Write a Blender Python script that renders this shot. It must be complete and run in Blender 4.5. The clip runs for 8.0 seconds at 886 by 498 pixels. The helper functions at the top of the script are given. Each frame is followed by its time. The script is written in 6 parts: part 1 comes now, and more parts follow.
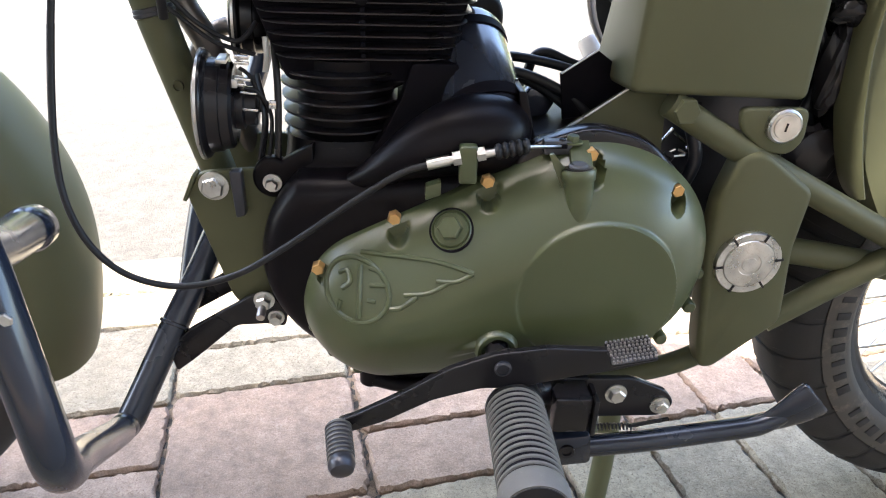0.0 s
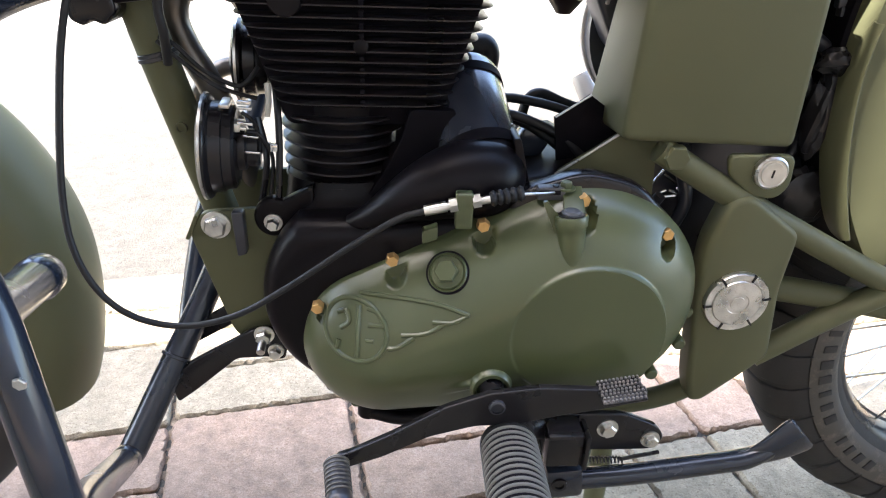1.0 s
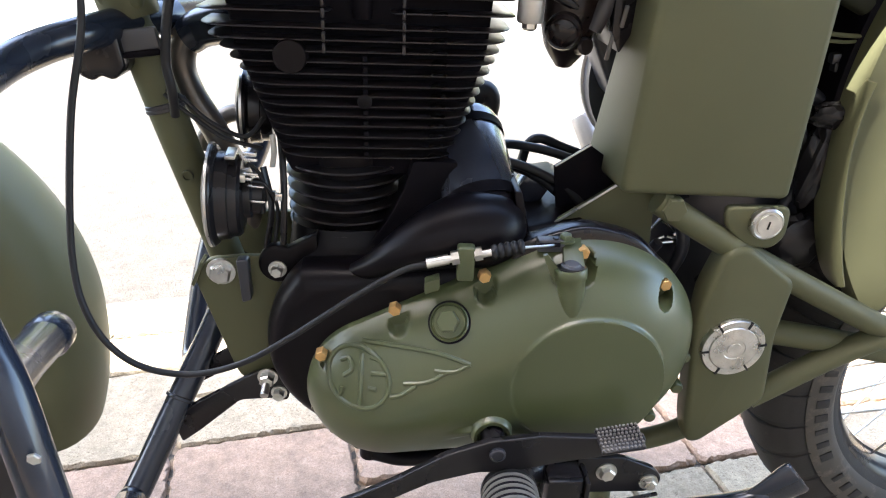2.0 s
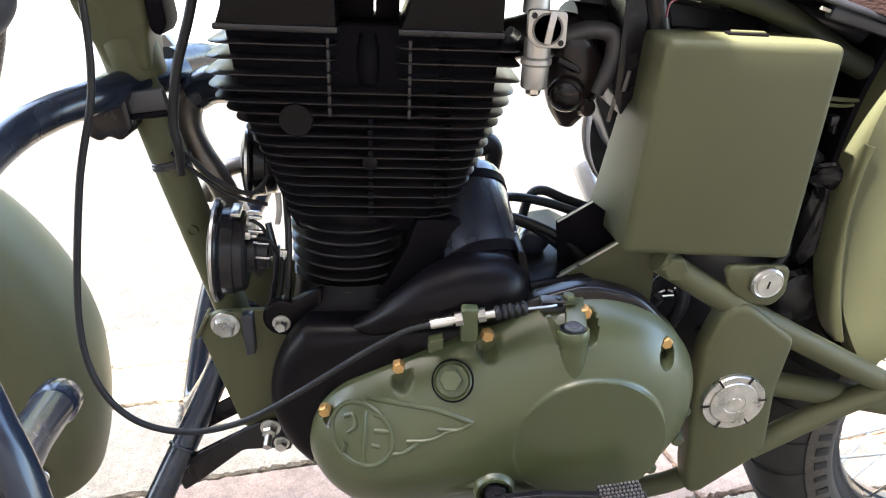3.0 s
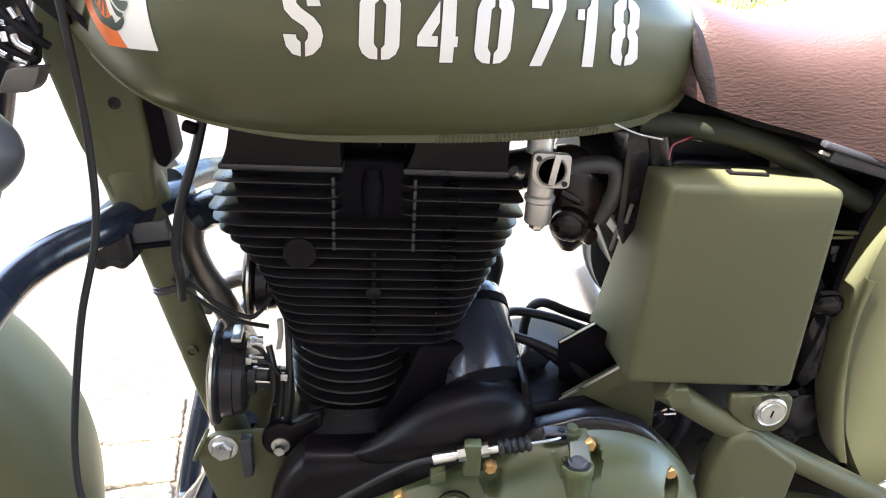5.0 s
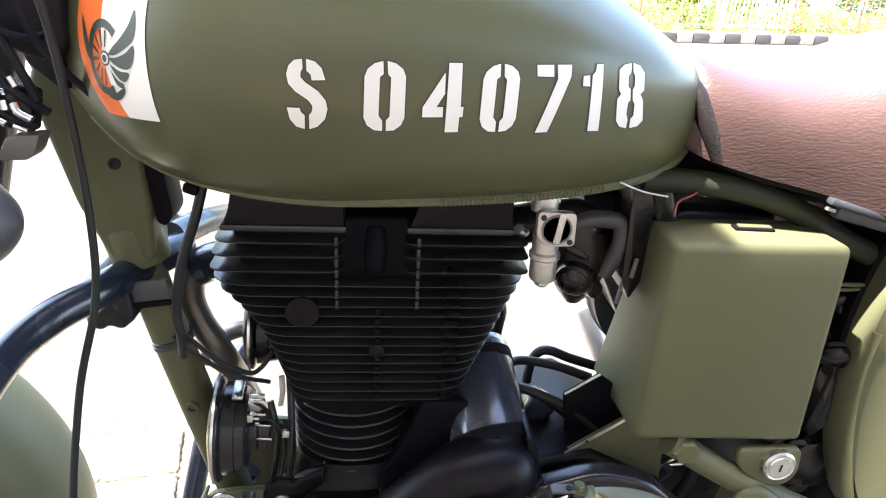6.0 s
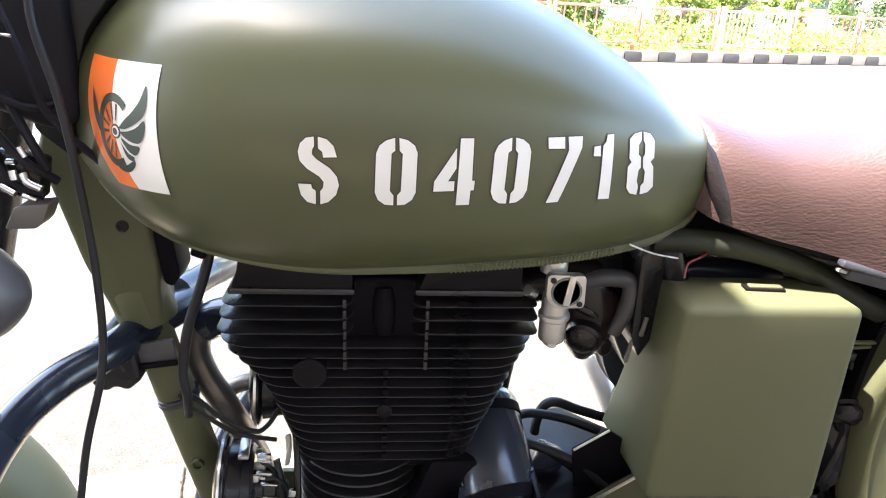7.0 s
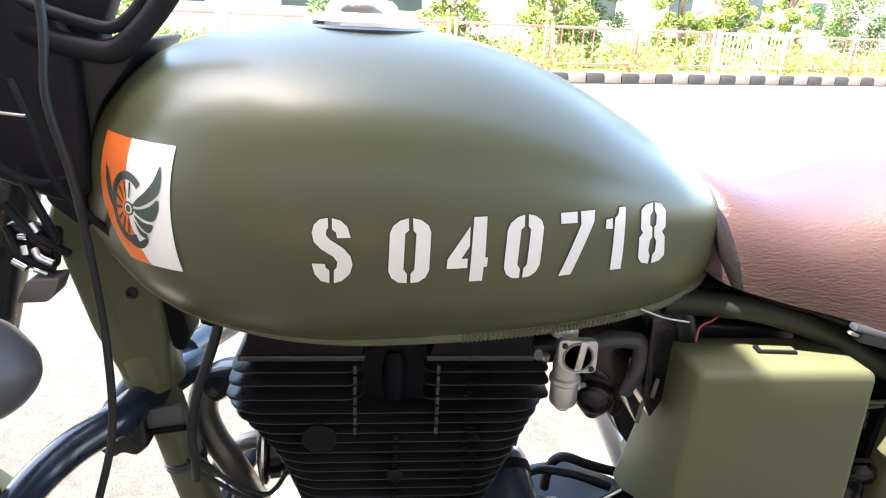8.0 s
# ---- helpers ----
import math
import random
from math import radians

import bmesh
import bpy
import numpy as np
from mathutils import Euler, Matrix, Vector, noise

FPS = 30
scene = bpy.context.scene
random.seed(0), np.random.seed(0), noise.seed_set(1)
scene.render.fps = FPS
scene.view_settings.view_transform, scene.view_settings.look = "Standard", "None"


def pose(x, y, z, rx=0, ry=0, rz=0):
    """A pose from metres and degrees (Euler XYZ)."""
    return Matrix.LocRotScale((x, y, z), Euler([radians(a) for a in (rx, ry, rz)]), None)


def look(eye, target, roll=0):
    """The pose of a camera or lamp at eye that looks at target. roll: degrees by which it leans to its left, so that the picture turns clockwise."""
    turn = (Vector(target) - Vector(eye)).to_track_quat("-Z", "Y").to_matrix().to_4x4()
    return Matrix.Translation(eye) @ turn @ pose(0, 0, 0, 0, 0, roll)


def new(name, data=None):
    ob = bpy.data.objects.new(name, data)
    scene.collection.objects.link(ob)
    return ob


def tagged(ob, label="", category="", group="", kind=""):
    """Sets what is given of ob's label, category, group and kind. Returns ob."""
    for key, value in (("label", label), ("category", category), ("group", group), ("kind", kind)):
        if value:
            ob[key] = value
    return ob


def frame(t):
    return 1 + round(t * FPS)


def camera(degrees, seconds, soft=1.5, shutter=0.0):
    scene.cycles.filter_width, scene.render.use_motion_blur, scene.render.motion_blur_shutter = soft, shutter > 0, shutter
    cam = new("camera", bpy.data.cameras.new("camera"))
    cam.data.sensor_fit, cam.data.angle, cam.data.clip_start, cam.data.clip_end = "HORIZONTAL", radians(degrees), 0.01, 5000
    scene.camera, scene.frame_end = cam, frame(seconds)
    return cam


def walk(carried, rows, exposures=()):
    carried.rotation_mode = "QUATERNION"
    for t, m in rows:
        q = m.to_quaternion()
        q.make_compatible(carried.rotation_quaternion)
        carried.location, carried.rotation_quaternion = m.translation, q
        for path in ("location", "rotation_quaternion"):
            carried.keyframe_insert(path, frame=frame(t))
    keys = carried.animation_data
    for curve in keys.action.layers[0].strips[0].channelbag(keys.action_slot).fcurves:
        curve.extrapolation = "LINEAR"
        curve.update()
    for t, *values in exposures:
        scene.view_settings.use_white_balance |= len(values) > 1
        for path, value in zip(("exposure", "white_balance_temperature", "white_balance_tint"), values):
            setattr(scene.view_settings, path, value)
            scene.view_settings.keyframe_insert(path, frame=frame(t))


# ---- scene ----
cam = camera(67.1, 8.0, 1.1)
PATH = [
    (0, (0.345, -0.697, 0.755), (0.471, 1.071, -0.173), 1.8),
    (0.5, (0.343, -0.693, 0.774), (0.473, 1.076, -0.151), 1.8),
    (1, (0.344, -0.695, 0.796), (0.48, 1.075, -0.125), 2.2),
    (1.5, (0.343, -0.692, 0.817), (0.481, 1.081, -0.099), 2.3),
    (3, (0.333, -0.669, 0.884), (0.481, 1.12, 0.004), 2.7),
    (3.5, (0.331, -0.661, 0.906), (0.485, 1.133, 0.035), 2.8),
    (4, (0.328, -0.654, 0.922), (0.484, 1.157, 0.086), 3.0),
    (4.5, (0.324, -0.641, 0.945), (0.488, 1.178, 0.13), 3.2),
    (5.8, (0.316, -0.609, 0.997), (0.495, 1.231, 0.232), 3.1),
    (6, (0.314, -0.605, 1.003), (0.495, 1.236, 0.242), 3.0),
    (6.5, (0.31, -0.595, 1.02), (0.498, 1.253, 0.279), 3.0),
    (7, (0.306, -0.587, 1.038), (0.486, 1.272, 0.323), 2.9),
    (7.5, (0.301, -0.579, 1.056), (0.488, 1.291, 0.371), 2.8),
    (8, (0.296, -0.572, 1.074), (0.477, 1.307, 0.414), 2.6),
]
walk(cam, [(t, look(eye, target, roll)) for t, eye, target, roll in PATH], ((0.0, 3.78), (1.5, 3.84), (3.5, 4.10), (6.0, 4.17), (8.0, 3.88)))

# ---- light ----
world = bpy.data.worlds.new("sky")
scene.world = world
world.use_nodes = True
wn = world.node_tree.nodes
sky = wn.new("ShaderNodeTexSky")
sky.sky_type = "NISHITA"
sky.sun_disc = False
sky.air_density, sky.dust_density, sky.ozone_density = 1.0, 2.6, 0.8
SUN_EL, SUN_AZ = 59.7, 250.0
sky.sun_elevation, sky.sun_rotation = radians(SUN_EL), radians(SUN_AZ)
world.node_tree.links.new(sky.outputs[0], wn["Background"].inputs[0])
wn["Background"].inputs[1].default_value = 0.15
sun = new("sun", bpy.data.lights.new("sun", "SUN"))
sun.data.energy, sun.data.angle, sun.data.color = 2.7, radians(0.4), (1.0, 0.95, 0.87)
sd = Vector((math.sin(radians(SUN_AZ)) * math.cos(radians(SUN_EL)), math.cos(radians(SUN_AZ)) * math.cos(radians(SUN_EL)), math.sin(radians(SUN_EL))))
sun.matrix_world = look(sd * 20, (0, 0, 0))


# ---- materials ----
def material(name, base, rough=0.5, metal=0.0, vary=0.12, scale=6.0, fine=0.0, fine_scale=400.0, dust=None, dust_at=0.62, coat=0.0, island=0.0, spec=0.5):
    """Principled surface: broad tone drift, fine relief and a film of dust with a shape of its own."""
    m = bpy.data.materials.new(name)
    m.use_nodes = True
    n, l = m.node_tree.nodes, m.node_tree.links
    b = n["Principled BSDF"]
    b.inputs["Metallic"].default_value = metal
    b.inputs["Specular IOR Level"].default_value = spec
    b.inputs["Coat Weight"].default_value = coat
    b.inputs["Coat Roughness"].default_value = 0.12
    tc = n.new("ShaderNodeTexCoord")
    big = n.new("ShaderNodeTexNoise")
    big.inputs["Scale"].default_value, big.inputs["Detail"].default_value = scale, 6
    l.new(tc.outputs["Object"], big.inputs["Vector"])
    ramp = n.new("ShaderNodeMapRange")
    ramp.inputs["To Min"].default_value, ramp.inputs["To Max"].default_value = 1 - vary, 1 + vary
    ramp.inputs["From Min"].default_value, ramp.inputs["From Max"].default_value = 0.3, 0.7
    l.new(big.outputs["Fac"], ramp.inputs["Value"])
    mul = n.new("ShaderNodeVectorMath")
    mul.operation = "SCALE"
    mul.inputs[0].default_value = base
    l.new(ramp.outputs[0], mul.inputs["Scale"])
    colour = mul.outputs[0]
    if island:
        info = n.new("ShaderNodeObjectInfo")
        r2 = n.new("ShaderNodeMapRange")
        r2.inputs["To Min"].default_value, r2.inputs["To Max"].default_value = 1 - island, 1 + island
        l.new(info.outputs["Random"], r2.inputs["Value"])
        mul2 = n.new("ShaderNodeVectorMath")
        mul2.operation = "SCALE"
        l.new(colour, mul2.inputs[0])
        l.new(r2.outputs[0], mul2.inputs["Scale"])
        colour = mul2.outputs[0]
    speck = n.new("ShaderNodeTexNoise")
    speck.inputs["Scale"].default_value, speck.inputs["Detail"].default_value = fine_scale, 3
    l.new(tc.outputs["Object"], speck.inputs["Vector"])
    if dust:
        d = n.new("ShaderNodeTexNoise")
        d.inputs["Scale"].default_value, d.inputs["Detail"].default_value, d.inputs["Roughness"].default_value = scale * 4, 10, 0.7
        l.new(tc.outputs["Object"], d.inputs["Vector"])
        dr = n.new("ShaderNodeMapRange")
        dr.inputs["From Min"].default_value, dr.inputs["From Max"].default_value = dust_at, dust_at + 0.16
        dr.inputs["To Max"].default_value = 0.6
        l.new(d.outputs["Fac"], dr.inputs["Value"])
        mix = n.new("ShaderNodeMix")
        mix.data_type = "RGBA"
        l.new(dr.outputs[0], mix.inputs["Factor"])
        l.new(colour, mix.inputs["A"])
        mix.inputs["B"].default_value = (*dust, 1)
        colour = mix.outputs["Result"]
    l.new(colour, b.inputs["Base Color"])
    rr = n.new("ShaderNodeMapRange")
    rr.inputs["From Min"].default_value, rr.inputs["From Max"].default_value = 0.3, 0.7
    rr.inputs["To Min"].default_value, rr.inputs["To Max"].default_value = max(0.03, rough - 0.06), min(1, rough + 0.06)
    l.new(big.outputs["Fac"], rr.inputs["Value"])
    l.new(rr.outputs[0], b.inputs["Roughness"])
    if fine:
        bump = n.new("ShaderNodeBump")
        bump.inputs["Strength"].default_value, bump.inputs["Distance"].default_value = 0.5, fine
        l.new(speck.outputs["Fac"], bump.inputs["Height"])
        l.new(bump.outputs[0], b.inputs["Normal"])
    return m


OLIVE = material("olive_paint", (0.088, 0.089, 0.0495), 0.46, vary=0.07, scale=5, fine=0.00004, fine_scale=900, spec=0.17)
OLIVE_TANK = material("olive_tank_paint", (0.066, 0.0695, 0.033), 0.35, vary=0.06, scale=5, fine=0.00003, fine_scale=900, coat=0.08, spec=0.4)
# Much darker than the olive of the other frame tubes.
DARK_OLIVE = material("dark_olive_rail", (0.018, 0.020, 0.013), 0.5, vary=0.2, scale=14, spec=0.25)
OLIVE_ENGINE = material("olive_engine_paint", (0.062, 0.073, 0.032), 0.34, vary=0.08, scale=9, fine=0.00012, fine_scale=500, coat=0.10)
BLACK = material("black_paint", (0.0105, 0.0095, 0.011), 0.28, vary=0.2, scale=12, spec=0.32)
BLACK_ENGINE = material("black_engine_paint", (0.0045, 0.0035, 0.0047), 0.36, vary=0.25, scale=15, fine=0.0002, fine_scale=350, dust=(0.0085, 0.0070, 0.0074), dust_at=0.66, spec=0.13)
FIN = material("fin_paint", (0.016, 0.014, 0.0155), 0.32, vary=0.25, scale=20, dust=(0.045, 0.038, 0.036), dust_at=0.66, spec=0.42)
GUARD = material("guard_black_gloss", (0.013, 0.017, 0.027), 0.25, vary=0.2, scale=10, dust=(0.04, 0.039, 0.043), dust_at=0.72, spec=0.42, coat=0.18)
# The blue in this satin black imitates mirrored sky.
STARTER = material("starter_sky_tinted_black", (0.026, 0.030, 0.042), 0.24, vary=0.15, scale=18, coat=0.5)
RUBBER = material("black_rubber", (0.0115, 0.0112, 0.0125), 0.5, vary=0.25, scale=25, fine=0.0003, dust=(0.04, 0.036, 0.033), dust_at=0.68, spec=0.3)
RUBBER_GREY = material("worn_grey_rubber", (0.10, 0.096, 0.088), 0.7, vary=0.2, scale=30, fine=0.0005, dust=(0.19, 0.175, 0.155), dust_at=0.6)
TYRE = material("tyre_rubber", (0.018, 0.0165, 0.0165), 0.72, vary=0.25, scale=14, fine=0.0006, dust=(0.07, 0.06, 0.05), dust_at=0.6)
TYRE_WALL = material("tyre_sidewall", (0.062, 0.055, 0.047), 0.85, vary=0.2, scale=16, fine=0.0005, dust=(0.15, 0.125, 0.1), dust_at=0.52)
CHROME = material("chrome", (0.68, 0.68, 0.68), 0.2, 1.0, vary=0.06, scale=40)
STEEL = material("zinc_steel", (0.62, 0.61, 0.58), 0.32, 1.0, vary=0.2, scale=60, dust=(0.25, 0.18, 0.12), dust_at=0.68)
ALLOY = material("cast_alloy", (0.5, 0.48, 0.45), 0.42, 0.85, vary=0.12, scale=40, fine=0.0003)
BRASS = material("yellow_zinc", (0.62, 0.38, 0.15), 0.38, 0.75, vary=0.15, scale=90)

def leather(name, base, cell=400.0):
    """Pebbled hide: rounded cells with darker creases between them."""
    m = material(name, base, 0.46, vary=0.10, scale=10)
    n, l = m.node_tree.nodes, m.node_tree.links
    b = n["Principled BSDF"]
    tc = n.new("ShaderNodeTexCoord")
    stretch = n.new("ShaderNodeMapping")
    stretch.inputs["Scale"].default_value = (0.6, 1.0, 1.15)
    wobble = n.new("ShaderNodeTexNoise")
    wobble.inputs["Scale"].default_value = 90
    add = n.new("ShaderNodeMixRGB")
    add.blend_type, add.inputs[0].default_value = "ADD", 0.003
    v = n.new("ShaderNodeTexVoronoi")
    v.feature = "F1"
    v.inputs["Scale"].default_value = cell
    l.new(tc.outputs["Object"], stretch.inputs["Vector"])
    l.new(tc.outputs["Object"], wobble.inputs["Vector"])
    l.new(stretch.outputs[0], add.inputs[1])
    l.new(wobble.outputs["Color"], add.inputs[2])
    l.new(add.outputs[0], v.inputs["Vector"])
    bump = n.new("ShaderNodeBump")
    bump.invert = True
    bump.inputs["Strength"].default_value, bump.inputs["Distance"].default_value = 0.40, 0.0007
    l.new(v.outputs["Distance"], bump.inputs["Height"])
    l.new(bump.outputs[0], b.inputs["Normal"])
    return m


LEATHER = leather("brown_leather", (0.056, 0.0300, 0.0280))
# Darker copy of the seat leather; the nose's shade is in its colour.
LEATHER_SHADED = leather("shaded_brown_leather", (0.010, 0.0065, 0.0075))
CARB_BROWN = material("dark_brown_plastic", (0.0095, 0.0060, 0.0062), 0.30, vary=0.45, scale=30, dust=(0.035, 0.016, 0.012), dust_at=0.56, spec=0.35)
GREY_HOSE = material("dark_grey_hose", (0.045, 0.042, 0.045), 0.5, vary=0.2, scale=30)
BRIGHT_WORN = material("bright_worn_metal", (0.66, 0.64, 0.61), 0.30, 1.0, vary=0.22, scale=70, fine=0.0002, fine_scale=260, dust=(0.42, 0.36, 0.30), dust_at=0.52)
WHITE = material("white_vinyl", (0.7, 0.68, 0.65), 0.45, vary=0.03, scale=20)
ORANGE = material("orange_vinyl", (0.78, 0.16, 0.025), 0.45, vary=0.04, scale=20)
EMBLEM = material("green_vinyl", (0.03, 0.045, 0.035), 0.45, vary=0.05, scale=20)
LETTER_EDGE = material("stencil_edge", (0.035, 0.03, 0.022), 0.5, vary=0.1, scale=20)
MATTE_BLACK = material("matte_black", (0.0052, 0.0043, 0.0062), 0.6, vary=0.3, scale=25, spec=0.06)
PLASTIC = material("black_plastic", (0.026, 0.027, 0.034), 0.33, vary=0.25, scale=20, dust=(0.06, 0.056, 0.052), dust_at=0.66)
CREAM = material("pale_metal", (0.40, 0.375, 0.34), 0.4, 0.4, vary=0.1, scale=20)
EXHAUST = material("dull_exhaust_steel", (0.16, 0.145, 0.13), 0.36, 0.7, vary=0.25, scale=14)
RED = material("red_wire", (0.14, 0.010, 0.016), 0.4, vary=0.1)
WORN_PLATE = material("worn_grey_plate", (0.13, 0.118, 0.108), 0.5, vary=0.2, scale=20)
LOOM = material("dark_loom_wrap", (0.0125, 0.0118, 0.0155), 0.6, vary=0.3, scale=25, spec=0.15)


def stone(name, base, stain, pit, speck=0.35, vary=0.2, island=0.12):
    """Worn cast stone: blotchy tone, stains and dark pits, with relief."""
    m = bpy.data.materials.new(name)
    m.use_nodes = True
    n, l = m.node_tree.nodes, m.node_tree.links
    b = n["Principled BSDF"]
    b.inputs["Roughness"].default_value = 0.92
    b.inputs["Specular IOR Level"].default_value = 0.25
    geo = n.new("ShaderNodeNewGeometry")
    where = geo.outputs["Position"]

    def noise_at(scale, detail, rough=0.6):
        t = n.new("ShaderNodeTexNoise")
        t.inputs["Scale"].default_value, t.inputs["Detail"].default_value, t.inputs["Roughness"].default_value = scale, detail, rough
        l.new(where, t.inputs["Vector"])
        return t.outputs["Fac"]

    def ranged(value, a, b2, c, d):
        r = n.new("ShaderNodeMapRange")
        for key, v in (("From Min", a), ("From Max", b2), ("To Min", c), ("To Max", d)):
            r.inputs[key].default_value = v
        l.new(value, r.inputs["Value"])
        return r.outputs[0]

    def mixed(fac, a, colour):
        x = n.new("ShaderNodeMix")
        x.data_type = "RGBA"
        l.new(fac, x.inputs["Factor"])
        l.new(a, x.inputs["A"])
        x.inputs["B"].default_value = (*colour, 1)
        return x.outputs["Result"]

    info = n.new("ShaderNodeObjectInfo")
    tone = n.new("ShaderNodeMath")
    tone.operation = "MULTIPLY"
    l.new(ranged(noise_at(14, 8), 0.3, 0.7, 1 - vary, 1 + vary), tone.inputs[0])
    l.new(ranged(info.outputs["Random"], 0, 1, 1 - island, 1 + island), tone.inputs[1])
    sc = n.new("ShaderNodeVectorMath")
    sc.operation = "SCALE"
    sc.inputs[0].default_value = base
    l.new(tone.outputs[0], sc.inputs["Scale"])
    grain = n.new("ShaderNodeMath")
    grain.operation = "MULTIPLY"
    l.new(ranged(noise_at(46, 12, 0.8), 0.38, 0.62, 0.74, 1.16), grain.inputs[0])
    l.new(ranged(noise_at(420, 6, 0.75), 0.36, 0.64, 0.76, 1.2), grain.inputs[1])
    rough_tone = n.new("ShaderNodeVectorMath")
    rough_tone.operation = "SCALE"
    l.new(sc.outputs[0], rough_tone.inputs[0])
    l.new(grain.outputs[0], rough_tone.inputs["Scale"])
    c = mixed(ranged(noise_at(38, 10, 0.75), 0.54, 0.66, 0.0, 0.55), rough_tone.outputs[0], stain)
    c = mixed(ranged(noise_at(230, 4, 0.7), 0.57, 0.64, 0.0, speck), c, pit)
    c = mixed(ranged(noise_at(70, 6, 0.8), 0.63, 0.69, 0.0, 0.7), c, pit)
    l.new(c, b.inputs["Base Color"])
    bump = n.new("ShaderNodeBump")
    bump.inputs["Strength"].default_value, bump.inputs["Distance"].default_value = 0.9, 0.006
    l.new(noise_at(120, 8, 0.75), bump.inputs["Height"])
    l.new(bump.outputs[0], b.inputs["Normal"])
    return m


PAVER_GREY = stone("grey_paver", (0.305, 0.252, 0.176), (0.385, 0.32, 0.232), (0.11, 0.083, 0.055), 0.75)
PAVER_PINK = stone("pink_paver", (0.310, 0.218, 0.158), (0.375, 0.285, 0.215), (0.18, 0.108, 0.072), 0.55)
GROUT = stone("sandy_joint", (0.17, 0.125, 0.085), (0.34, 0.26, 0.18), (0.04, 0.03, 0.022), 0.7, 0.45, 0.0)
SHOULDER = stone("dusty_asphalt", (0.073, 0.066, 0.056), (0.088, 0.080, 0.069), (0.020, 0.016, 0.013), 0.85, 0.14, 0.0)
ROAD = material("pale_concrete_road", (0.22, 0.205, 0.185), 0.95, vary=0.12, scale=3, fine=0.004, fine_scale=90)
KERB_WHITE = material("kerb_white", (0.155, 0.125, 0.098), 0.9, vary=0.2, scale=4)
KERB_BLACK = material("kerb_black", (0.032, 0.0265, 0.023), 0.9, vary=0.2, scale=4)
RED_PAINT = material("red_fence_paint", (0.5, 0.13, 0.1), 0.6, vary=0.2, scale=5)
PALE_PAINT = material("pale_fence_paint", (0.6, 0.62, 0.58), 0.6, vary=0.15, scale=5)
LEAF = material("leaf", (0.2, 0.25, 0.05), 0.55, vary=0.4, scale=2.5)
LEAF_DARK = material("dark_leaf", (0.09, 0.14, 0.04), 0.55, vary=0.4, scale=2.5)
BARK = material("bark", (0.16, 0.12, 0.09), 0.9, vary=0.3, scale=8, fine=0.01, fine_scale=30)
WALL = material("plaster_wall", (0.45, 0.4, 0.34), 0.9, vary=0.1, scale=1.5)
FAR_WALL = material("far_plaster", (0.6, 0.57, 0.52), 0.9, vary=0.1, scale=0.6)
GLASS_DARK = material("dark_window_glass", (0.05, 0.06, 0.07), 0.1, vary=0.1)
SHADE_SHEET = material("shade_sheet_grey", (0.3, 0.3, 0.29), 0.7, vary=0.1, scale=2)
INDICATOR = material("dark_lens_shell", (0.05, 0.05, 0.055), 0.4, vary=0.1)


# ---- mesh helpers ----
def finish(name, bm, mat, sharp=38.0):
    bmesh.ops.recalc_face_normals(bm, faces=bm.faces)
    me = bpy.data.meshes.new(name)
    bm.to_mesh(me)
    bm.free()
    me.materials.append(mat)
    level = []
    for p in me.polygons:
        if p.area > 2.5e-4 and len(p.vertices) == 4:
            c = [me.vertices[v].co for v in p.vertices]
            sides = [(c[k] - c[k - 1]).length for k in range(4)]
            level.append(max(sides) < 8 * min(sides))
        else:
            level.append(len(p.vertices) > 4)
    me.polygons.foreach_set("use_smooth", [not q for q in level])
    me.set_sharp_from_angle(angle=radians(sharp))
    return me


def part(name, bm, mat, parent=None, label="", sharp=38.0):
    ob = new(name, finish(name, bm, mat, sharp))
    ob.parent = parent
    return tagged(ob, label)


def spline(points, steps=8):
    """Catmull-Rom through points of any dimension."""
    p = [np.array(q, float) for q in points]
    p = [2 * p[0] - p[1]] + p + [2 * p[-1] - p[-2]]
    out = []
    for i in range(1, len(p) - 2):
        for k in range(steps):
            u = k / steps
            out.append(0.5 * (2 * p[i] + (p[i + 1] - p[i - 1]) * u + (2 * p[i - 1] - 5 * p[i] + 4 * p[i + 1] - p[i + 2]) * u * u + (3 * p[i] - p[i - 1] - 3 * p[i + 1] + p[i + 2]) * u ** 3))
    out.append(p[-2])
    return out


def tube(points, r, segs=14, steps=8, smooth=True, into=None, flat=1.0, start=None):
    """A round bar along points; r is one radius or one for each point."""
    radii = [r] * len(points) if isinstance(r, (int, float)) else list(r)
    pts = [(*p, q) for p, q in zip(points, radii)]
    pts = spline(pts, steps) if smooth and len(pts) > 2 else [np.array(p, float) for p in pts]
    bm = into or bmesh.new()
    c = [Vector(p[:3]) for p in pts]
    side = Vector(start) if start else None
    rings = []
    for i, p in enumerate(c):
        d = (c[min(i + 1, len(c) - 1)] - c[max(i - 1, 0)]).normalized()
        if side is None:
            side = d.orthogonal().normalized()
        side = (side - d * side.dot(d)).normalized()
        up = d.cross(side)
        rings.append([bm.verts.new(p + (side * math.cos(a) + up * math.sin(a) * flat) * float(pts[i][3])) for a in [2 * math.pi * k / segs for k in range(segs)]])
    for a, b in zip(rings, rings[1:]):
        for k in range(segs):
            bm.faces.new((a[k], a[(k + 1) % segs], b[(k + 1) % segs], b[k]))
    bm.faces.new(rings[0][::-1])
    bm.faces.new(rings[-1])
    return bm


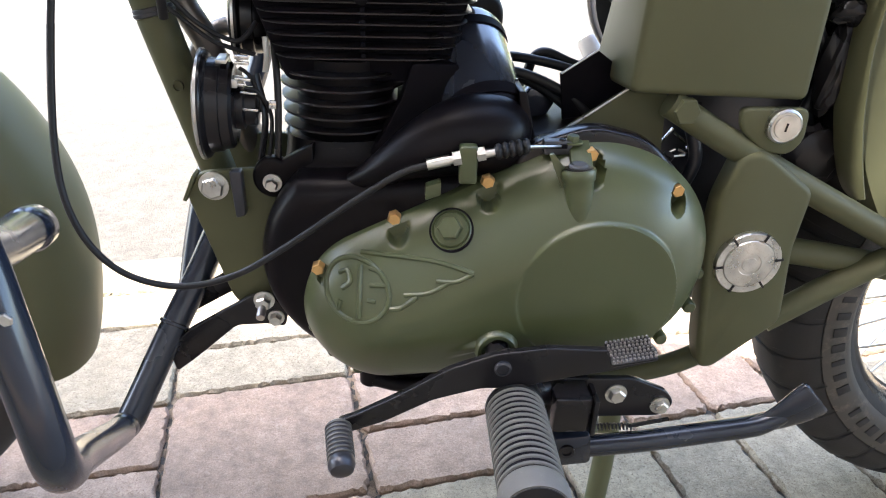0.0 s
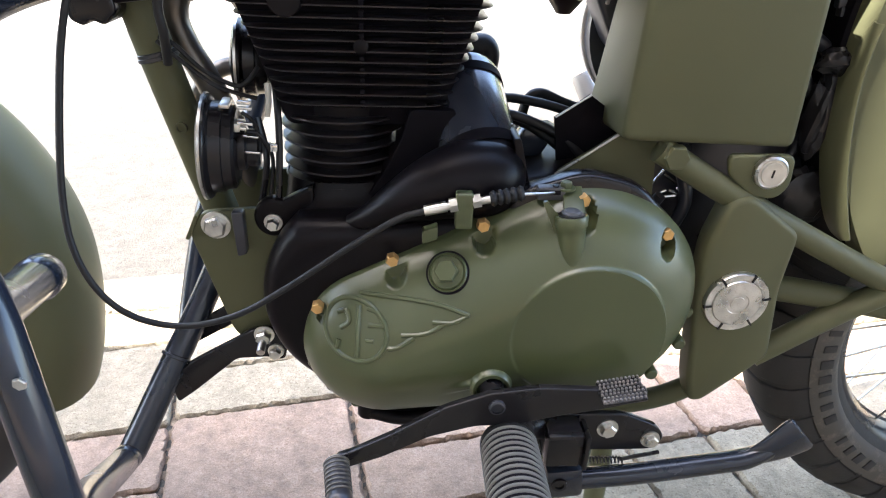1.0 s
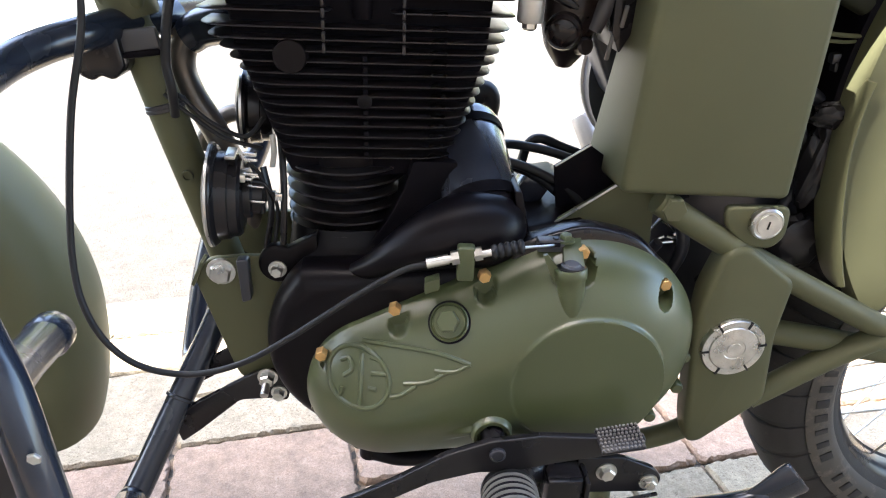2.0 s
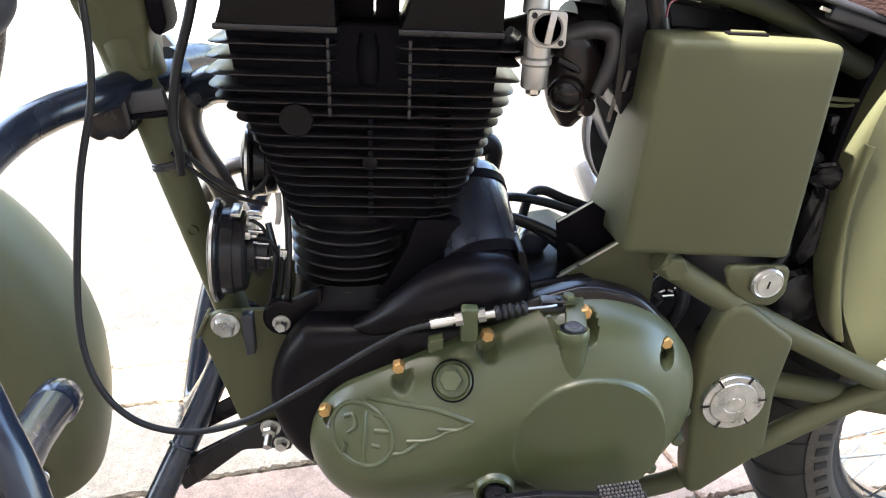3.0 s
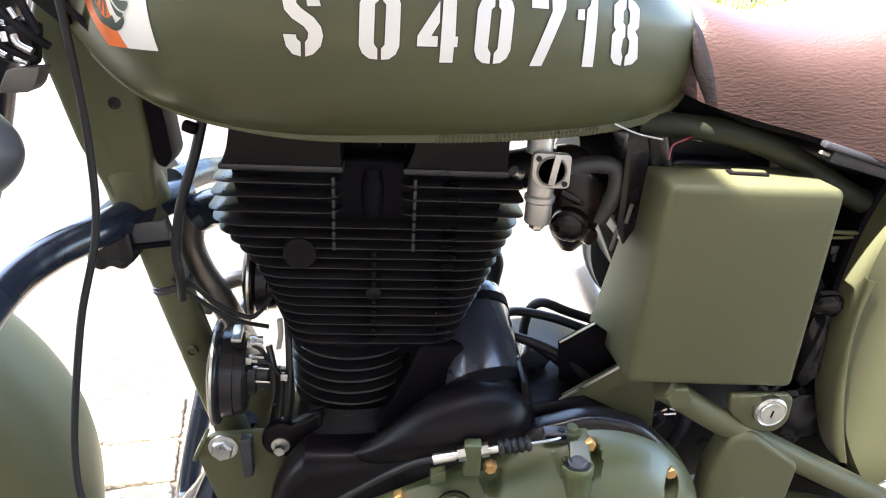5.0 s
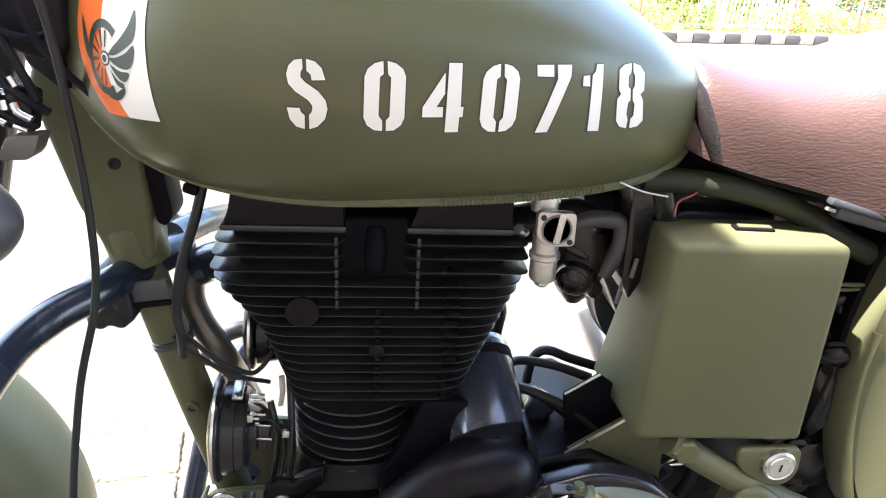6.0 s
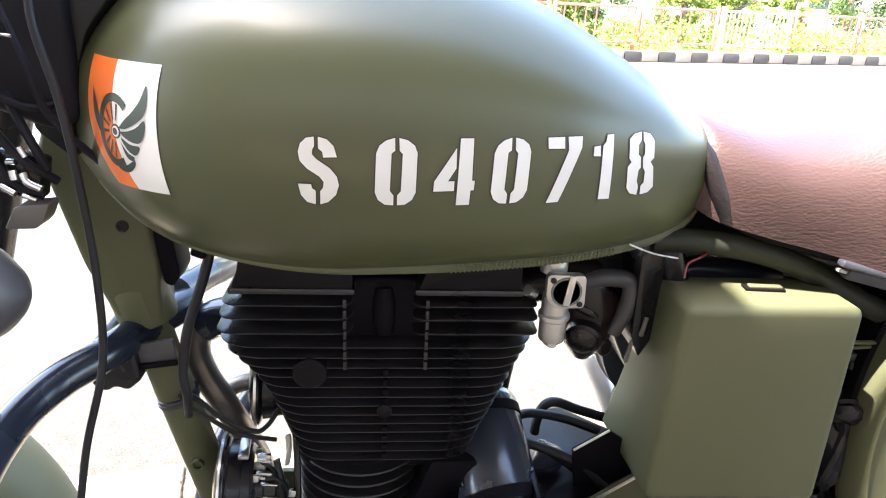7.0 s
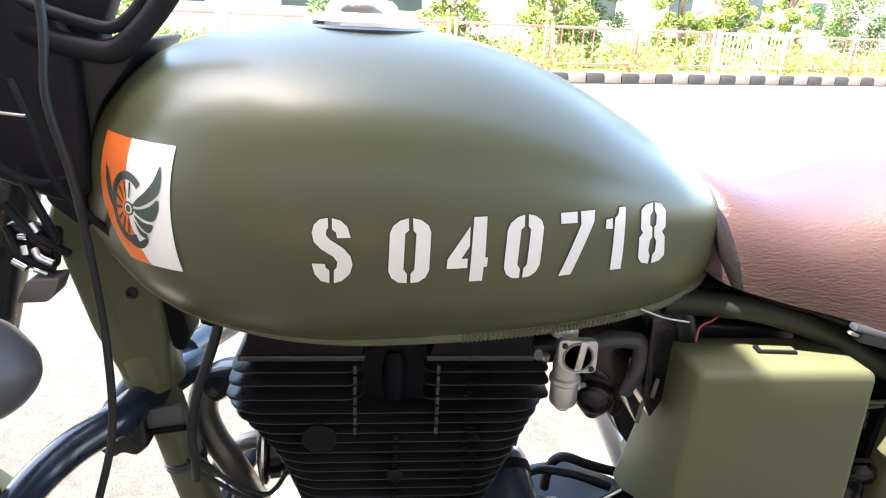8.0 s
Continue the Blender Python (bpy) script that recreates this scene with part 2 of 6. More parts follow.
def lathe(profile, m, segs=32, into=None, caps=True):
    """Profile of (radius, height) turned round z, then moved by m."""
    bm = into or bmesh.new()
    rings = []
    for r, h in profile:
        if r < 1e-6:
            rings.append([bm.verts.new(m @ Vector((0, 0, h)))])
        else:
            rings.append([bm.verts.new(m @ Vector((r * math.cos(2 * math.pi * k / segs), r * math.sin(2 * math.pi * k / segs), h))) for k in range(segs)])
    for a, b in zip(rings, rings[1:]):
        for k in range(segs):
            j = (k + 1) % segs
            if len(a) == 1 and len(b) == 1:
                continue
            if len(a) == 1:
                bm.faces.new((a[0], b[j], b[k]))
            elif len(b) == 1:
                bm.faces.new((a[k], a[j], b[0]))
            else:
                bm.faces.new((a[k], a[j], b[j], b[k]))
    for ring in (rings[0], rings[-1]):
        if caps and len(ring) > 1:
            bm.faces.new(ring)
    return bm


def facing(x, y, z):
    """A pose whose z axis points at the viewer's side of the machine (-y)."""
    return pose(x, y, z, 90, 0, 0)


def along(a, b):
    """A pose at a whose z axis points to b."""
    a, b = Vector(a), Vector(b)
    return Matrix.Translation(a) @ (b - a).to_track_quat("Z", "Y").to_matrix().to_4x4()


def rounded(pts, r, steps=5):
    """A polygon with its corners rounded."""
    out = []
    n = len(pts)
    for i in range(n):
        a, b, c = (Vector(pts[(i + k) % n]) for k in (-1, 0, 1))
        rad = r[i] if isinstance(r, (list, tuple)) else r
        k = min(rad, (a - b).length * 0.45, (c - b).length * 0.45)
        p, q = b + (a - b).normalized() * k, b + (c - b).normalized() * k
        for s in range(steps + 1):
            u = s / steps
            out.append(p * (1 - u) ** 2 + b * 2 * u * (1 - u) + q * u * u)
    return out


def plate(pts, y0, y1, r=0.0, bevel=0.0, segs=3, into=None, m=None):
    """A sheet cut to an outline in x and z, from y0 to y1."""
    bm = into or bmesh.new()
    outline = rounded(pts, r) if r else [Vector(p) for p in pts]
    f = bm.faces.new([bm.verts.new((p[0], y0, p[1])) for p in outline])
    ex = bmesh.ops.extrude_face_region(bm, geom=[f])
    vs = [v for v in ex["geom"] if isinstance(v, bmesh.types.BMVert)]
    bmesh.ops.translate(bm, verts=vs, vec=(0, y1 - y0, 0))
    if bevel:
        edges = [e for e in bm.edges if abs(e.verts[0].co.y - e.verts[1].co.y) < 1e-7]
        bmesh.ops.bevel(bm, geom=edges, offset=bevel, segments=segs, profile=0.5, affect="EDGES", clamp_overlap=True)
    if m:
        bmesh.ops.transform(bm, matrix=m, verts=bm.verts)
    return bm


def block(size, m, bevel=0.002, segs=2, into=None):
    bm = into or bmesh.new()
    made = bmesh.ops.create_cube(bm, size=1, matrix=m @ Matrix.Diagonal((*size, 1)))
    if bevel:
        edges = list({e for v in made["verts"] for e in v.link_edges})
        bmesh.ops.bevel(bm, geom=edges, offset=bevel, segments=segs, profile=0.5, affect="EDGES", clamp_overlap=True)
    return bm


def grid_mesh(rows, close=False):
    """Faces between rows of points."""
    bm = bmesh.new()
    vs = [[bm.verts.new(p) for p in row] for row in rows]
    for a, b in zip(vs, vs[1:]):
        n = len(a)
        for k in range(n if close else n - 1):
            bm.faces.new((a[k], a[(k + 1) % n], b[(k + 1) % n], b[k]))
    return bm, vs


def hex_bolt(name, x, y, z, r, h, mat, parent, washer=0.0, label="", m=None):
    """A hexagon head on a washer, facing the viewer's side."""
    base = m or facing(x, y, z)
    bm = bmesh.new()
    if washer:
        lathe([(washer, 0), (washer, 0.0018), (r * 0.5, 0.0018)], base, 24, bm)
    lathe([(r, 0.001), (r, h * 0.8), (r * 0.84, h), (0, h)], base @ pose(0, 0, 0, 0, 0, 17), 6, bm)
    return part(name, bm, mat, parent, label, 25)


def smooth01(a, b, v):
    t = min(1.0, max(0.0, (v - a) / (b - a)))
    return t * t * (3 - 2 * t)


def lerp_table(table, x):
    """Smooth values between rows of (x, value, ...)."""
    xs = [r[0] for r in table]
    out = []
    for c in range(1, len(table[0])):
        ys = [r[c] for r in table]
        i = max(0, min(len(xs) - 2, next((k for k in range(len(xs) - 1) if x < xs[k + 1]), len(xs) - 2)))
        h = xs[i + 1] - xs[i]
        u = min(1.0, max(0.0, (x - xs[i]) / h))
        m0 = (ys[i + 1] - ys[i - 1]) / (xs[i + 1] - xs[i - 1]) if i > 0 else (ys[1] - ys[0]) / h
        m1 = (ys[i + 2] - ys[i]) / (xs[i + 2] - xs[i]) if i + 2 < len(xs) else (ys[i + 1] - ys[i]) / h
        out.append((2 * u ** 3 - 3 * u * u + 1) * ys[i] + (u ** 3 - 2 * u * u + u) * h * m0 + (-2 * u ** 3 + 3 * u * u) * ys[i + 1] + (u ** 3 - u * u) * h * m1)
    return out


# ---- ground, pavers, road ----
TURN = radians(11.0)
ground = part("ground", grid_mesh([[(-60, -40, -0.03), (60, -40, -0.03)], [(-60, 80, -0.03), (60, 80, -0.03)]])[0], ROAD)
tagged(ground, "pale sunlit concrete road surface with fine grit", "ground", kind="structure")
shoulder = part("shoulder", block((40, 5.2, 0.02), Matrix.Rotation(radians(12.0), 4, "Z") @ pose(0.0, 1.55, -0.022), 0.0), SHOULDER)
tagged(shoulder, "dusty speckled asphalt between paving and road", "road shoulder", kind="structure")


def ground_point(u, v):
    """Paving grid: u along the rows, v across them."""
    return (u * math.cos(TURN) - v * math.sin(TURN), u * math.sin(TURN) + v * math.cos(TURN))


pavement = part("pavement", block((14.0, 6.0, 0.06), Matrix.Rotation(TURN, 4, "Z") @ pose(0.0, -2.29, -0.044), 0.0), GROUT)
tagged(pavement, "sandy joints and bed under the paving slabs", "pavement", kind="structure")


def joint_sand():
    """Rough sand and crumbs that fill the joints, as one uneven sheet."""
    rows = []
    for j in range(150):
        row = []
        for i in range(290):
            u, v = -0.55 + i * 0.0066, -0.45 + j * 0.0075
            x, y = ground_point(u, v)
            h = noise.noise((u * 60, v * 60, 0)) * 0.5 + noise.noise((u * 170, v * 170, 3)) * 0.5
            row.append((x, y, -0.012 + 0.006 * h))
        rows.append(row)
    return grid_mesh(rows)[0]


sand = part("joint_sand", joint_sand(), GROUT, pavement, "rough sand in the joints")
tagged(sand, kind="stuff")

# ---- shade: unseen walls and sheet added behind the camera ----
# Unseen wall, added to close the place.
rear_wall = part("wall_behind", block((20, 0.2, 5.4), pose(0, -5.5, 2.67), 0.01), WALL)
# Unseen wall, added to darken the light from the left.
side_wall = part("wall_side", block((0.2, 2.3, 2.95), pose(-2.4, -1.85, 1.455), 0.01), WALL)
tagged(side_wall, "plain plastered wall out of view, added to cut side light", "wall", kind="structure")
# Unseen sheet, added; its notched edge is cut to shape the sun patches.
shade_sheet = bmesh.new()
low = [shade_sheet.verts.new((x, y, 3.0)) for x, y in ((-6, -3.2), (6, -3.2), (6, -0.60), (-0.597, -0.60), (-0.45, -0.546), (-0.60, -0.546), (-0.60, -0.36), (-0.83, -0.36), (-0.83, -0.18), (-6, -0.18))]
ex = bmesh.ops.extrude_face_region(shade_sheet, geom=[shade_sheet.faces.new(low)])
bmesh.ops.translate(shade_sheet, verts=[v for v in ex["geom"] if isinstance(v, bmesh.types.BMVert)], vec=(0, 0, 0.02))
tagged(part("awning", shade_sheet, SHADE_SHEET), "unseen flat sheet cut to shape the shade over the motorcycle", "awning", kind="structure")
tagged(rear_wall, "plain plastered wall out of view, added behind the camera", "wall", kind="structure")


# ---- motorcycle ----
bike = tagged(new("motorcycle"), "matte olive green motorcycle with black engine on its centre stand", "motorcycle")

# fuel tank: half width, crown height, widest height and lower edge along its length
TANK = [
    (0.040, 0.012, 0.955, 0.935, 0.915),
    (0.062, 0.040, 0.985, 0.935, 0.893),
    (0.090, 0.072, 1.014, 0.936, 0.872),
    (0.120, 0.105, 1.038, 0.937, 0.858),
    (0.156, 0.129, 1.053, 0.938, 0.847),
    (0.210, 0.150, 1.063, 0.938, 0.8395),
    (0.264, 0.158, 1.066, 0.937, 0.8370),
    (0.320, 0.156, 1.063, 0.936, 0.8385),
    (0.375, 0.146, 1.054, 0.934, 0.8395),
    (0.442, 0.126, 1.030, 0.931, 0.8405),
    (0.500, 0.102, 0.998, 0.927, 0.8435),
    (0.545, 0.080, 0.970, 0.922, 0.8500),
    (0.575, 0.060, 0.951, 0.916, 0.8610),
    (0.590, 0.040, 0.938, 0.911, 0.8720),
    (0.599, 0.012, 0.926, 0.907, 0.8860),
]


def tank_y(x, z):
    w, top, mid, low = lerp_table(TANK, x)
    if z >= mid:
        k = min(1.0, (z - mid) / (top - mid))
        return -w * max(0.0, 1 - k ** 2.3) ** (1 / 2.0)
    k = min(1.0, (mid - z) / (mid - low))
    return -w * (1 - 0.30 * k ** 2.6)


def tank_mesh():
    rows = []
    n = 64
    for i in range(n + 1):
        x = TANK[0][0] + (TANK[-1][0] - TANK[0][0]) * (0.5 - 0.5 * math.cos(math.pi * i / n))
        w, top, mid, low = lerp_table(TANK, x)
        zs = [low + (mid - low) * math.sin(math.pi / 2 * k / 12) for k in range(12)] + [mid + (top - mid) * math.sin(math.pi / 2 * k / 24) for k in range(25)]
        left = [(x, tank_y(x, z), z) for z in zs]
        rows.append(left + [(p[0], -p[1], p[2]) for p in reversed(left[:-1])])
    bm, vs = grid_mesh(rows)
    for a, b in zip(vs, vs[1:]):
        bm.faces.new((a[0], b[0], b[-1], a[-1]))
    bm.faces.new(vs[0])
    bm.faces.new(vs[-1])
    return bm


tank = part("fuel_tank", tank_mesh(), OLIVE_TANK, bike, "matte olive green teardrop fuel tank", 60)


def tank_lip():
    """Folded seam along the tank's lower edge."""
    pts = []
    for k in range(70):
        x = 0.075 + (0.588 - 0.075) * k / 69
        w, top, mid, low = lerp_table(TANK, x)
        pts.append((x, tank_y(x, low) - 0.0015, low - 0.003, 0.15 + 0.85 * smooth01(0.12, 0.40, x)))
    bm, vs = grid_mesh([[(x, y + 0.012, z + 0.001), (x, y + 0.001, z + 0.004), (x, y + 0.0012 - 0.0022 * k, z + 0.003 - 0.003 * k), (x, y + 0.0015 - 0.0015 * k, z + 0.002 - 0.005 * k), (x, y + 0.003, z + 0.002 - 0.005 * k), (x, y + 0.005, z + 0.001)] for x, y, z, k in pts])
    for k in range(40):
        x = 0.36 + k * 0.0036
        w, top, mid, low = lerp_table(TANK, x)
        block((0.0012, 0.0016, 0.006), pose(x, tank_y(x, low) - 0.0022, low - 0.003), 0, into=bm)
    return bm


part("seam", tank_lip(), OLIVE, tank, "folded weld seam along the lower edge")


def on_tank(x, z, lift=0.0004):
    e = 0.002
    n = Vector((-(tank_y(x + e, z) - tank_y(x - e, z)) / (2 * e), 1, -(tank_y(x, z + e) - tank_y(x, z - e)) / (2 * e))).normalized()
    return Vector((x, tank_y(x, z), z)) - n * lift


def patch(outline, lift=0.0004, step=0.006, into=None):
    """A thin film cut to an outline in x and z and laid on the tank."""
    bm = into or bmesh.new()
    tmp = bmesh.new()
    tmp.faces.new([tmp.verts.new((p[0], 0, p[1])) for p in outline])
    xs = [p[0] for p in outline]
    zs = [p[1] for p in outline]
    for lo, hi, no in ((min(xs), max(xs), (1, 0, 0)), (min(zs), max(zs), (0, 0, 1))):
        v = lo + step
        while v < hi:
            co = (v, 0, 0) if no[0] else (0, 0, v)
            bmesh.ops.bisect_plane(tmp, geom=list(tmp.verts) + list(tmp.edges) + list(tmp.faces), plane_co=co, plane_no=no)
            v += step
    bmesh.ops.triangulate(tmp, faces=tmp.faces)
    made = {v: bm.verts.new(on_tank(v.co.x, v.co.z, lift)) for v in tmp.verts}
    for f in tmp.faces:
        bm.faces.new([made[v] for v in f.verts])
    tmp.free()
    return bm


def arc(cx, cz, rx, rz, a0, a1, n=10):
    return [(cx + rx * math.cos(radians(a0 + (a1 - a0) * k / n)), cz + rz * math.sin(radians(a0 + (a1 - a0) * k / n))) for k in range(n + 1)]


def glyphs():
    """Stencil characters in a unit box, each a list of filled pieces."""
    zero = [
        [(0.46, 1.0), (0.26, 0.965), (0.10, 0.89), (0.025, 0.78), (0.0, 0.20), (0.08, 0.085), (0.25, 0.01), (0.45, 0.0), (0.45, 0.155), (0.36, 0.23), (0.385, 0.78), (0.47, 0.82)],
        [(0.56, 1.0), (0.76, 0.97), (0.93, 0.895), (1.0, 0.79), (0.985, 0.20), (0.90, 0.085), (0.73, 0.01), (0.54, 0.0), (0.54, 0.16), (0.625, 0.22), (0.65, 0.775), (0.575, 0.82)],
    ]
    s = [
        [(0.41, 1.0), (0.22, 0.98), (0.08, 0.90), (0.02, 0.78), (0.06, 0.65), (0.23, 0.54), (0.53, 0.43), (0.63, 0.35), (0.61, 0.26), (0.54, 0.21), (0.53, 0.0), (0.73, 0.04), (0.93, 0.16), (1.0, 0.31), (0.95, 0.44), (0.78, 0.56), (0.47, 0.68), (0.36, 0.75), (0.37, 0.82), (0.42, 0.87)],
        [(0.51, 1.0), (0.72, 0.97), (0.88, 0.88), (0.96, 0.72), (0.63, 0.71), (0.61, 0.79), (0.51, 0.84)],
        [(0.0, 0.31), (0.32, 0.31), (0.34, 0.25), (0.43, 0.21), (0.42, 0.0), (0.21, 0.03), (0.06, 0.14)],
    ]
    four = [
        [(0.52, 0.87), (0.01, 0.38), (0.0, 0.23), (0.50, 0.23), (0.50, 0.38), (0.34, 0.38), (0.53, 0.57)],
        [(0.60, 1.0), (0.92, 1.0), (0.93, 0.38), (1.0, 0.38), (0.99, 0.23), (0.91, 0.23), (0.90, 0.0), (0.57, 0.0)],
    ]
    seven = [[(0.0, 1.0), (0.47, 1.0), (0.50, 0.83), (0.03, 0.84)], [(0.57, 1.0), (0.99, 1.0), (1.0, 0.83), (0.48, 0.0), (0.13, 0.0), (0.62, 0.80)]]
    one = [[(0.54, 1.0), (0.83, 1.0), (0.89, 0.70), (1.0, 0.0), (0.49, 0.01), (0.39, 0.85), (0.51, 0.90)], [(0.0, 0.84), (0.27, 0.85), (0.33, 0.69), (0.01, 0.70)]]
    eight = [
        [(0.37, 1.0), (0.14, 0.98), (0.0, 0.91), (0.05, 0.62), (0.14, 0.55), (0.04, 0.48), (0.11, 0.14), (0.25, 0.04), (0.49, 0.0), (0.49, 0.14), (0.41, 0.24), (0.41, 0.41), (0.47, 0.45), (0.42, 0.62), (0.34, 0.66), (0.31, 0.81), (0.38, 0.87)],
        [(0.43, 1.0), (0.66, 0.96), (0.82, 0.86), (0.87, 0.59), (0.77, 0.53), (0.89, 0.44), (1.0, 0.11), (0.85, 0.02), (0.60, 0.0), (0.57, 0.15), (0.65, 0.20), (0.63, 0.38), (0.54, 0.45), (0.49, 0.61), (0.54, 0.66), (0.52, 0.81), (0.45, 0.87)],
    ]
    return {"S": s, "0": zero, "4": four, "7": seven, "1": one, "8": eight}


def outset(poly, d):
    """The outline pushed outwards by d, corner by corner."""
    n = len(poly)
    area = sum(poly[k][0] * poly[(k + 1) % n][1] - poly[(k + 1) % n][0] * poly[k][1] for k in range(n))
    turn = 1 if area > 0 else -1
    out = []
    for k in range(n):
        a, b, c = Vector(poly[k - 1]), Vector(poly[k]), Vector(poly[(k + 1) % n])
        e, f = (b - a).normalized(), (c - b).normalized()
        push = (Vector((e.y, -e.x)) + Vector((f.y, -f.x))) * turn
        out.append(tuple(b + push.normalized() * d * min(1.6, 2 / max(0.6, push.length))))
    return out


GLYPH = glyphs()
# character, x from, x to, lower z, height
NUMBER = [("S", 0.2501, 0.2767, 0.9028, 0.0457), ("0", 0.3001, 0.3278, 0.9028, 0.0462), ("4", 0.3393, 0.3678, 0.9018, 0.0468), ("0", 0.3799, 0.4072, 0.9013, 0.0471), ("7", 0.4194, 0.4468, 0.8996, 0.0480), ("1", 0.4569, 0.4762, 0.8982, 0.0493), ("8", 0.4876, 0.5163, 0.8986, 0.0491)]
for ch, xa, xb, za, h in NUMBER:
    def put_glyph(grow, lift):
        bm = bmesh.new()
        for piece in GLYPH[ch]:
            flat = [(xa + (xb - xa) * u, za + h * v) for u, v in piece]
            patch(outset(flat, grow) if grow else flat, lift, into=bm)
        return bm
    letter = part("stencil_character", put_glyph(0.0, 0.0007), WHITE, tank, "white stencilled character " + ch)
    part("edge_shade", put_glyph(0.0009, 0.0003), LETTER_EDGE, letter, "dark overspray edge")

# flag decal with a winged wheel
def flag_point(u, v):
    """u across the flag, v up it; its sides follow the tank's nose."""
    left = 0.0885 + (0.035 if v > 0.52 else 0.085) * (v - 0.52) ** 2
    right = 0.1545 + 0.02 * (v - 0.45) ** 2
    return (left + (right - left) * u, 0.896 + 0.002 * u + (0.0893 - 0.002 * u) * v)


def flag_patch(u0, u1, lift):
    n = 14
    return patch([flag_point(u0 + (u1 - u0) * k / 6, 0) for k in range(6)] + [flag_point(u1, k / n) for k in range(n)] + [flag_point(u1 - (u1 - u0) * k / 6, 1) for k in range(6)] + [flag_point(u0, 1 - k / n) for k in range(n)], lift)


flag = part("flag_decal", flag_patch(0.0, 0.43, 0.0005), ORANGE, tank, "orange and white flag decal")
part("white_field", flag_patch(0.434, 1.0, 0.0005), WHITE, flag, "white half of the flag")
EMX, EMZ, EMR, EMH = 0.1185, 0.9370, 0.0170, 0.0262


def emblem_piece(poly, lift=0.0009):
    """Outline in wheel radii from the hub."""
    bm = bmesh.new()
    patch([(EMX + u * EMR + 0.002 * v, EMZ + v * EMH) for u, v in poly], lift, 0.004, bm)
    return bm


part("wheel_rim", emblem_piece(arc(0, 0, 1.0, 1.0, 48, 300, 30) + arc(0, 0, 0.74, 0.78, 300, 48, 30)), EMBLEM, flag, "dark green wheel rim")
hub = part("wheel_hub", emblem_piece(arc(0.05, 0, 0.27, 0.20, 0, 345, 20)), EMBLEM, flag, "dark green hub")
for k in range(8):
    a = radians(78 + k * 27)
    du, dv = math.cos(a), math.sin(a)
    part("spoke_mark", emblem_piece([(du * 0.34 - dv * w, dv * 0.30 + du * w) for w in (0.03, -0.03)] + [(du * 0.70 - dv * w, dv * 0.74 + du * w) for w in (-0.05, 0.05)]), EMBLEM, flag)


def feather(root, tip, up, down):
    """A crescent from root to tip between two bent edges."""
    def bend(c, s):
        return tuple(root[q] * (1 - s) ** 2 + 2 * c[q] * s * (1 - s) + tip[q] * s * s for q in (0, 1))
    return [bend(up, k / 9) for k in range(10)] + [bend(down, k / 9) for k in range(8, 0, -1)]


WING = [
    [(0.20, 0.10), (0.55, 0.36), (0.95, 0.60), (1.35, 0.93), (1.64, 1.31), (1.68, 0.90), (1.53, 0.56), (1.10, 0.31), (0.60, 0.13)],
    [(0.27, 0.02), (0.70, 0.08), (1.15, 0.22), (1.52, 0.43), (1.58, 0.26), (1.48, 0.00), (1.28, -0.18), (0.90, -0.20), (0.48, -0.10)],
    [(0.32, -0.13), (0.80, -0.27), (1.25, -0.28), (1.23, -0.42), (1.04, -0.54), (0.72, -0.47), (0.38, -0.24)],
    [(0.28, -0.26), (0.66, -0.52), (0.98, -0.60), (0.86, -0.72), (0.55, -0.62)],
    [(1.00, -0.66), (1.00, -0.82), (0.75, -1.03), (0.40, -1.09), (0.05, -1.02), (0.15, -0.86), (0.50, -0.88), (0.75, -0.78)],
]
for outline in WING:
    ring = spline(outline + outline[:1], 4)[:-1]
    part("feather", emblem_piece([(p[0], p[1]) for p in ring]), EMBLEM, flag, "dark green wing feather")
part("hub_ring", emblem_piece(arc(0.05, 0, 0.20, 0.15, 0, 345, 18), 0.0012), WHITE, hub, "white ring on the hub")
part("hub_centre", emblem_piece(arc(0.05, 0, 0.13, 0.10, 0, 345, 14), 0.0015), EMBLEM, hub)
part("far_feather", emblem_piece(feather((-0.85, -0.25), (-1.35, 1.05), (-1.5, 0.1), (-0.9, 0.35))), EMBLEM, flag)

# filler cap
cap = part("filler_cap", lathe([(0.0475, 0.0), (0.047, 0.006), (0.043, 0.010), (0.030, 0.0125), (0.028, 0.018), (0.024, 0.022), (0, 0.024)], pose(0.2775, 0.0, 1.0605), 40), CHROME, tank, "chrome filler cap")
part("cap_ring", lathe([(0.053, -0.004), (0.0535, 0.001), (0.049, 0.003), (0.046, 0)], pose(0.2775, 0, 1.0605), 40), PLASTIC, cap, "dark rubber ring")

# seat
SEAT = [
    (0.560, 0.028, 0.945, 0.915, 0.895),
    (0.574, 0.056, 0.953, 0.913, 0.876),
    (0.592, 0.068, 0.949, 0.905, 0.866),
    (0.640, 0.080, 0.940, 0.893, 0.854),
    (0.690, 0.090, 0.946, 0.888, 0.844),
    (0.740, 0.102, 0.963, 0.885, 0.830),
    (0.790, 0.114, 0.976, 0.883, 0.818),
    (0.860, 0.122, 0.984, 0.884, 0.812),
    (0.960, 0.118, 0.984, 0.886, 0.815),
    (1.030, 0.085, 0.972, 0.892, 0.838),
    (1.045, 0.030, 0.945, 0.905, 0.870),
]


